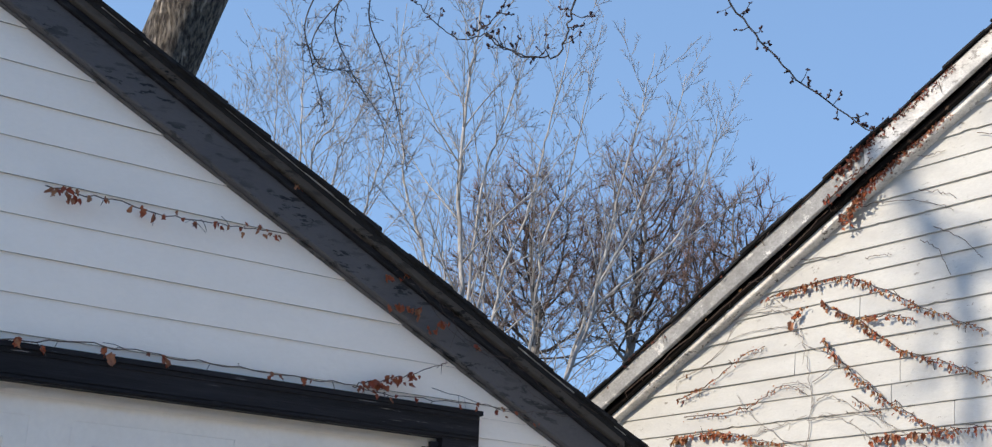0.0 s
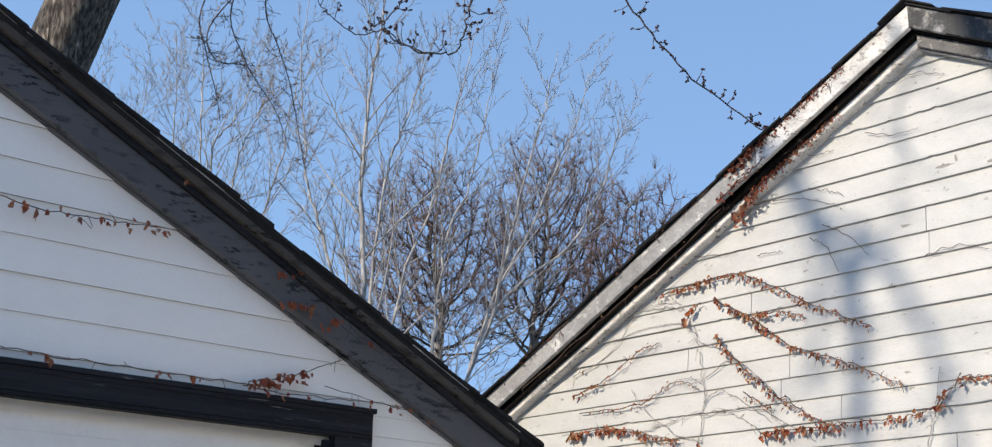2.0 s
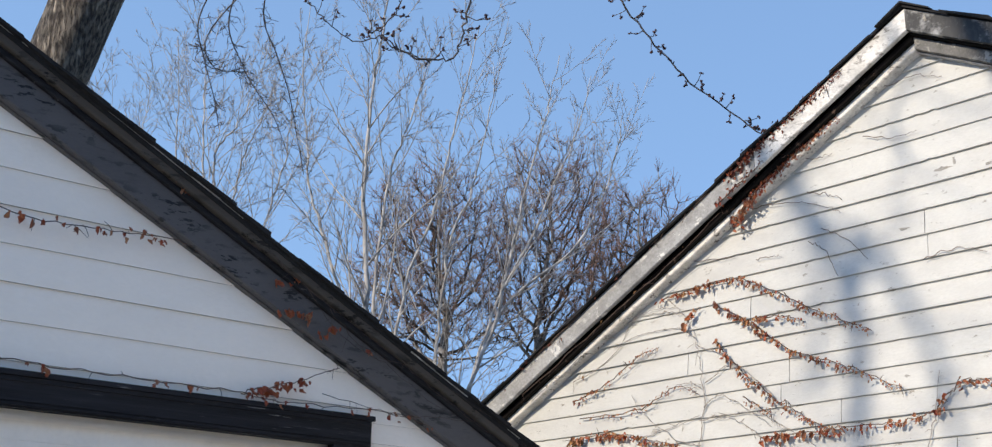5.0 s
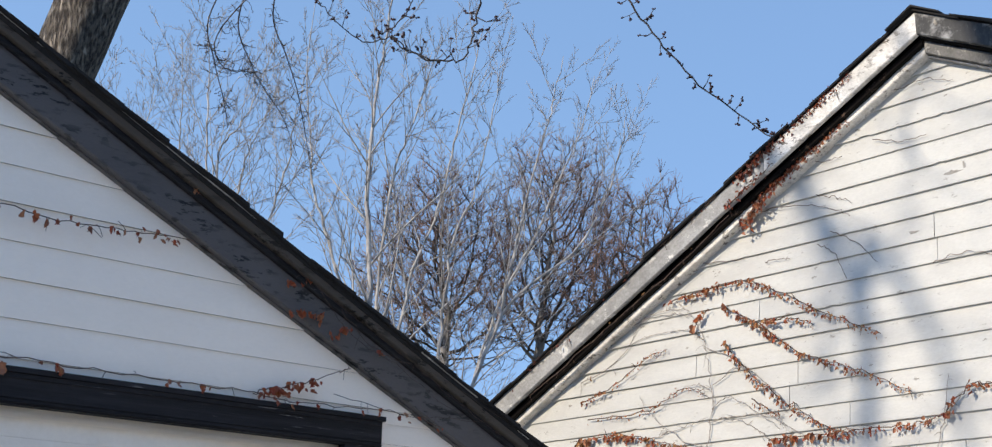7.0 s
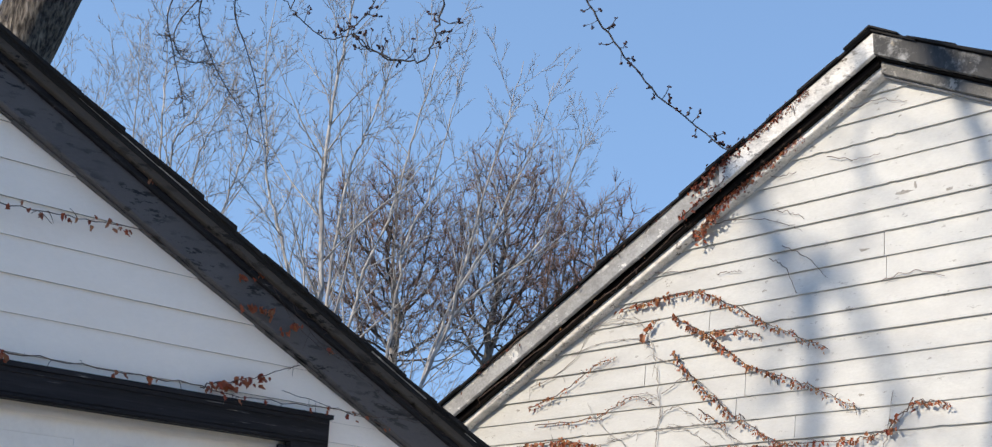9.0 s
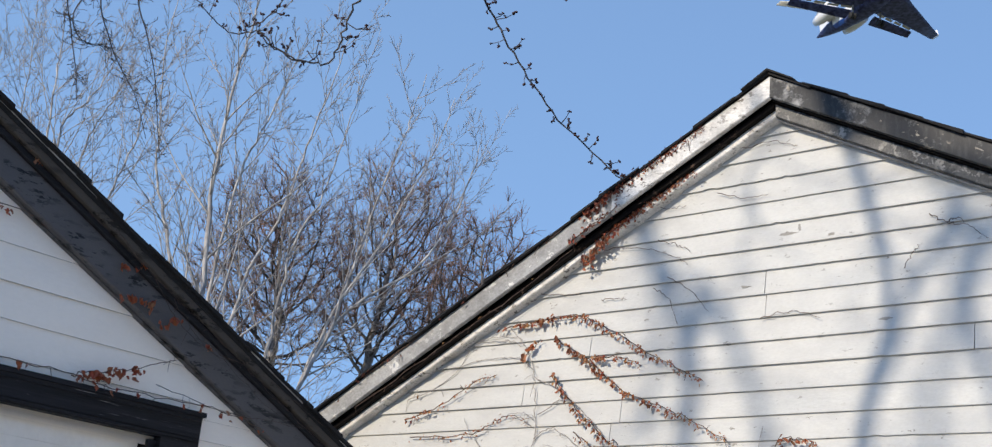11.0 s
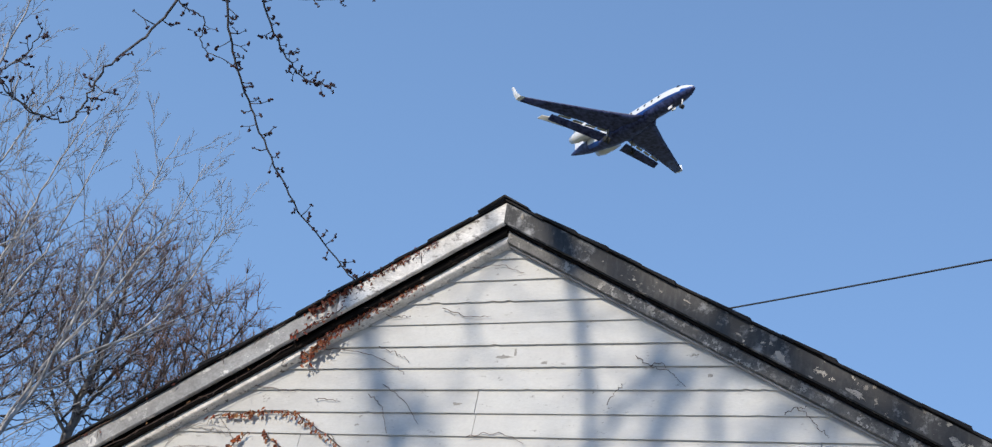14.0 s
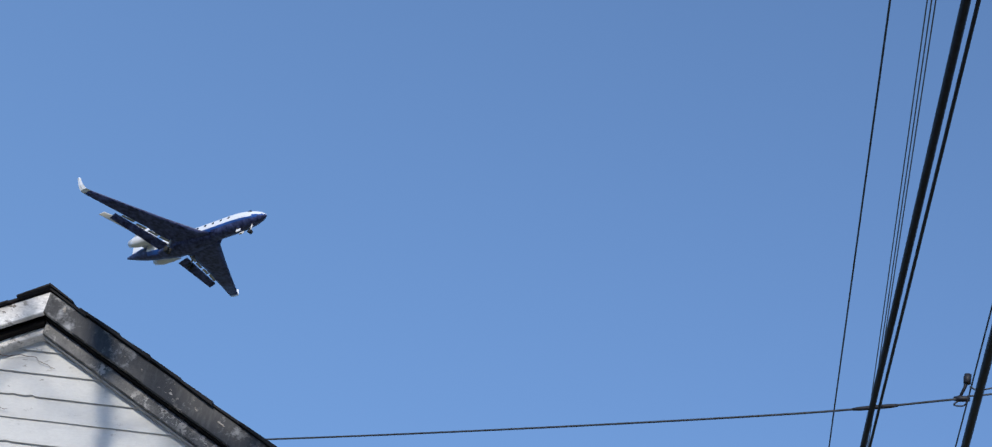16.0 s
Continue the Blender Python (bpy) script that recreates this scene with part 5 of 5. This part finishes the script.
def jet():
    m = pose(-61.91, 145.81, 89.93, -1.62, -0.3, 325.74)
    t = thing("business_jet", m.translation, "white and blue business jet flying with flaps and wheels down", "aircraft")

    def add(name, bm, mat, parent=None, label="", smooth=True):
        for v in bm.verts:
            v.co = m @ v.co
        finish(bm)
        return part(name, bm, mat, parent or t, label, smooth)

    def hull_at(x):
        """Centre height and radius of the hull at a station."""
        if x > 8.5:
            f = (x - 8.5) / 6.7
            return -0.35 * f * f, max(1.28 * (1 - f ** 2.3) ** 0.62, 0.05)
        if x < -5.5:
            f = (-5.5 - x) / 8.4
            return 0.75 * f, max(1.28 * (1 - f ** 1.6) + 0.12 * f, 0.1)
        return 0.0, 1.28

    rings = []
    xs = [15.18, 15.0, 14.6, 14.0, 13.2, 12.2, 11, 9.8, 8.5] + [8.5 - 1.0 * k for k in range(1, 15)] + [-6.5, -8, -9.5, -10.8, -12, -13, -13.8]
    for x in xs:
        zc, r = hull_at(x)
        rings.append([(x, r * math.sin(2 * math.pi * a / 24), zc + r * 1.03 * math.cos(2 * math.pi * a / 24)) for a in range(24)])
    bm = loft(rings)
    bm.faces.ensure_lookup_table()
    for fc in bm.faces:
        c = fc.calc_center_median()
        zc, r = hull_at(c.x)
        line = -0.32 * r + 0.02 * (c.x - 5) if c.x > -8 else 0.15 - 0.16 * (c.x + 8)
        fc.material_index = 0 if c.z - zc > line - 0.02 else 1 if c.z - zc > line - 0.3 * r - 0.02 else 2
    hull = add("fuselage", bm, (JET_WHITE, JET_BLUE, JET_DARK), None, "white upper hull, blue stripe and navy belly")
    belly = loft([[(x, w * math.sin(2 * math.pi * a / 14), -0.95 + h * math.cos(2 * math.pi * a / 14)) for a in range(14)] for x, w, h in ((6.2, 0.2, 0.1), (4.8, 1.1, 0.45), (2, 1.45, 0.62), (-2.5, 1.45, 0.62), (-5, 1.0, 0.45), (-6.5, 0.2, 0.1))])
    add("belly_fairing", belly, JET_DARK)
    for side in (-1, 1):
        for k in range(8):
            x = 9.0 - 1.55 * k
            w = bmesh.new()
            bmesh.ops.create_uvsphere(w, u_segments=12, v_segments=6, radius=1, matrix=Matrix.Translation((x, side * 1.255, 0.28)) @ Matrix.Diagonal((0.24, 0.06, 0.18, 1)))
            add("cabin_window", w, JET_GLASS, hull)
    for side in (-1, 1):
        for x, y, z in ((13.05, 0.36, 0.5), (12.5, 0.72, 0.5)):
            w = bmesh.new()
            bmesh.ops.create_uvsphere(w, u_segments=10, v_segments=6, radius=1, matrix=Matrix.Translation((x, side * y, z)) @ Matrix.Diagonal((0.34, 0.2, 0.26, 1)))
            add("cockpit_window", w, JET_GLASS, hull)

    def foil(le, chord, y, z, th):
        n = 8
        up = [(le - chord * k / n, y, z + th * chord * 1.3 * math.sqrt(max(k / n, 0.0)) * (1 - k / n)) for k in range(n + 1)]
        dn = [(le - chord * k / n, y, z - th * chord * 0.8 * math.sqrt(max(k / n, 0.0)) * (1 - k / n)) for k in range(n - 1, 0, -1)]
        return up + dn

    for side in (-1, 1):
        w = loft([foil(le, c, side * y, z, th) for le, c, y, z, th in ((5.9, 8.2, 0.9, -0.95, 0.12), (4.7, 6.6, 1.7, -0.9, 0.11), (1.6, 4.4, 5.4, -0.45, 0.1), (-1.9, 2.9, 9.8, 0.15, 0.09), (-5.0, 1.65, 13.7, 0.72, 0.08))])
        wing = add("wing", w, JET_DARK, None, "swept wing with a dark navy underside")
        wl = loft([[(x + dx, side * (y + dy), z) for dx, dy in ((0, 0.05), (-0.5 * c, 0.09), (-c, 0.0), (-0.5 * c, -0.06))] for x, c, y, z in ((-5.0, 1.65, 13.7, 0.72), (-5.5, 1.35, 14.15, 0.9), (-6.1, 1.0, 14.5, 1.5), (-6.9, 0.55, 14.85, 2.7))])
        add("winglet", wl, JET_WHITE, wing, "white upturned winglet", False)
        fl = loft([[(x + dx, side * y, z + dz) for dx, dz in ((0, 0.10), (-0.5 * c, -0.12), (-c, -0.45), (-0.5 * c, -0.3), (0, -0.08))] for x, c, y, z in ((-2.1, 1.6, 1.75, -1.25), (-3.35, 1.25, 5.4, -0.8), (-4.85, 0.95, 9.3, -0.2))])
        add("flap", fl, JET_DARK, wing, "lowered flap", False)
        for y0, y1, x0, x1, z in ((2.0, 3.3, -1.5, -2.05, -1.05), (3.6, 4.9, -2.15, -2.7, -0.9), (5.3, 6.6, -2.75, -3.25, -0.72), (7.0, 8.6, -3.35, -4.05, -0.45)):
            g = bmesh.new()
            c = [(x0 + 0.12, side * y0, z), (x0 - 0.32, side * y0, z - 0.03), (x1 - 0.3, side * y1, z + 0.1), (x1 + 0.12, side * y1, z + 0.12)]
            a = [g.verts.new(p) for p in c]
            b = [g.verts.new((p[0], p[1], p[2] + 0.08)) for p in c]
            g.faces.new(a)
            g.faces.new(b[::-1])
            for k in range(4):
                g.faces.new((a[k], a[(k + 1) % 4], b[(k + 1) % 4], b[k]))
            add("flap_track", g, JET_GREY, wing, "pale structure in the flap gap", False)
        leg = bmesh.new()
        bmesh.ops.create_cone(leg, cap_ends=True, segments=8, radius1=0.12, radius2=0.14, depth=1.7, matrix=Matrix.Translation((-1.2, side * 2.1, -1.8)))
        gear = add("main_gear", leg, JET_GREY)
        for dy in (-0.28, 0.28):
            wh = bmesh.new()
            bmesh.ops.create_cone(wh, cap_ends=True, segments=16, radius1=0.46, radius2=0.46, depth=0.26, matrix=Matrix.Translation((-1.2, side * 2.1 + dy, -2.6)) @ Matrix.Rotation(math.pi / 2, 4, "X"))
            add("tyre", wh, JET_RUBBER, gear)
        en = loft([[(x, side * 2.35 + r * math.sin(2 * math.pi * a / 16), 0.75 + r * math.cos(2 * math.pi * a / 16)) for a in range(16)] for x, r in ((-5.4, 0.62), (-5.6, 0.78), (-7.0, 0.86), (-9.0, 0.8), (-10.3, 0.55))])
        add("engine", en, JET_WHITE, None, "white rear engine nacelle")
        py = bmesh.new()
        bmesh.ops.create_cube(py, size=1, matrix=Matrix.Translation((-7.8, side * 1.35, 0.7)) @ Matrix.Diagonal((2.4, 1.2, 0.22, 1)))
        add("engine_pylon", py, JET_WHITE, None, "", False)
        st = loft([foil(le, c, side * y, z, 0.09) for le, c, y, z in ((-11.9, 2.7, 0.15, 5.35), (-14.2, 1.35, 5.9, 5.2))])
        add("tailplane", st, JET_WHITE, None, "white horizontal tailplane")
    fin = loft([[(x + dx, y, z) for dx, y in ((0, 0), (-0.4 * c, 0.17), (-c, 0), (-0.4 * c, -0.17))] for x, c, z in ((-7.0, 6.0, 0.9), (-9.0, 4.4, 2.4), (-11.3, 3.2, 5.4))])
    add("tail_fin", fin, JET_WHITE, None, "white tail fin", False)
    ng = bmesh.new()
    bmesh.ops.create_cone(ng, cap_ends=True, segments=8, radius1=0.09, radius2=0.11, depth=1.3, matrix=Matrix.Translation((12.8, 0, -1.6)))
    nose_gear = add("nose_gear", ng, JET_WHITE, None, "white nose gear leg")
    for dy in (-0.16, 0.16):
        wh = bmesh.new()
        bmesh.ops.create_cone(wh, cap_ends=True, segments=14, radius1=0.3, radius2=0.3, depth=0.18, matrix=Matrix.Translation((12.8, dy, -2.25)) @ Matrix.Rotation(math.pi / 2, 4, "X"))
        add("tyre", wh, JET_RUBBER, nose_gear)
    for side in (-1, 1):
        dr = bmesh.new()
        bmesh.ops.create_cube(dr, size=1, matrix=Matrix.Translation((10.6, side * 0.3, -1.6)) @ Matrix.Diagonal((0.8, 0.05, 0.42, 1)))
        add("gear_door", dr, JET_WHITE, None, "", False)


jet()
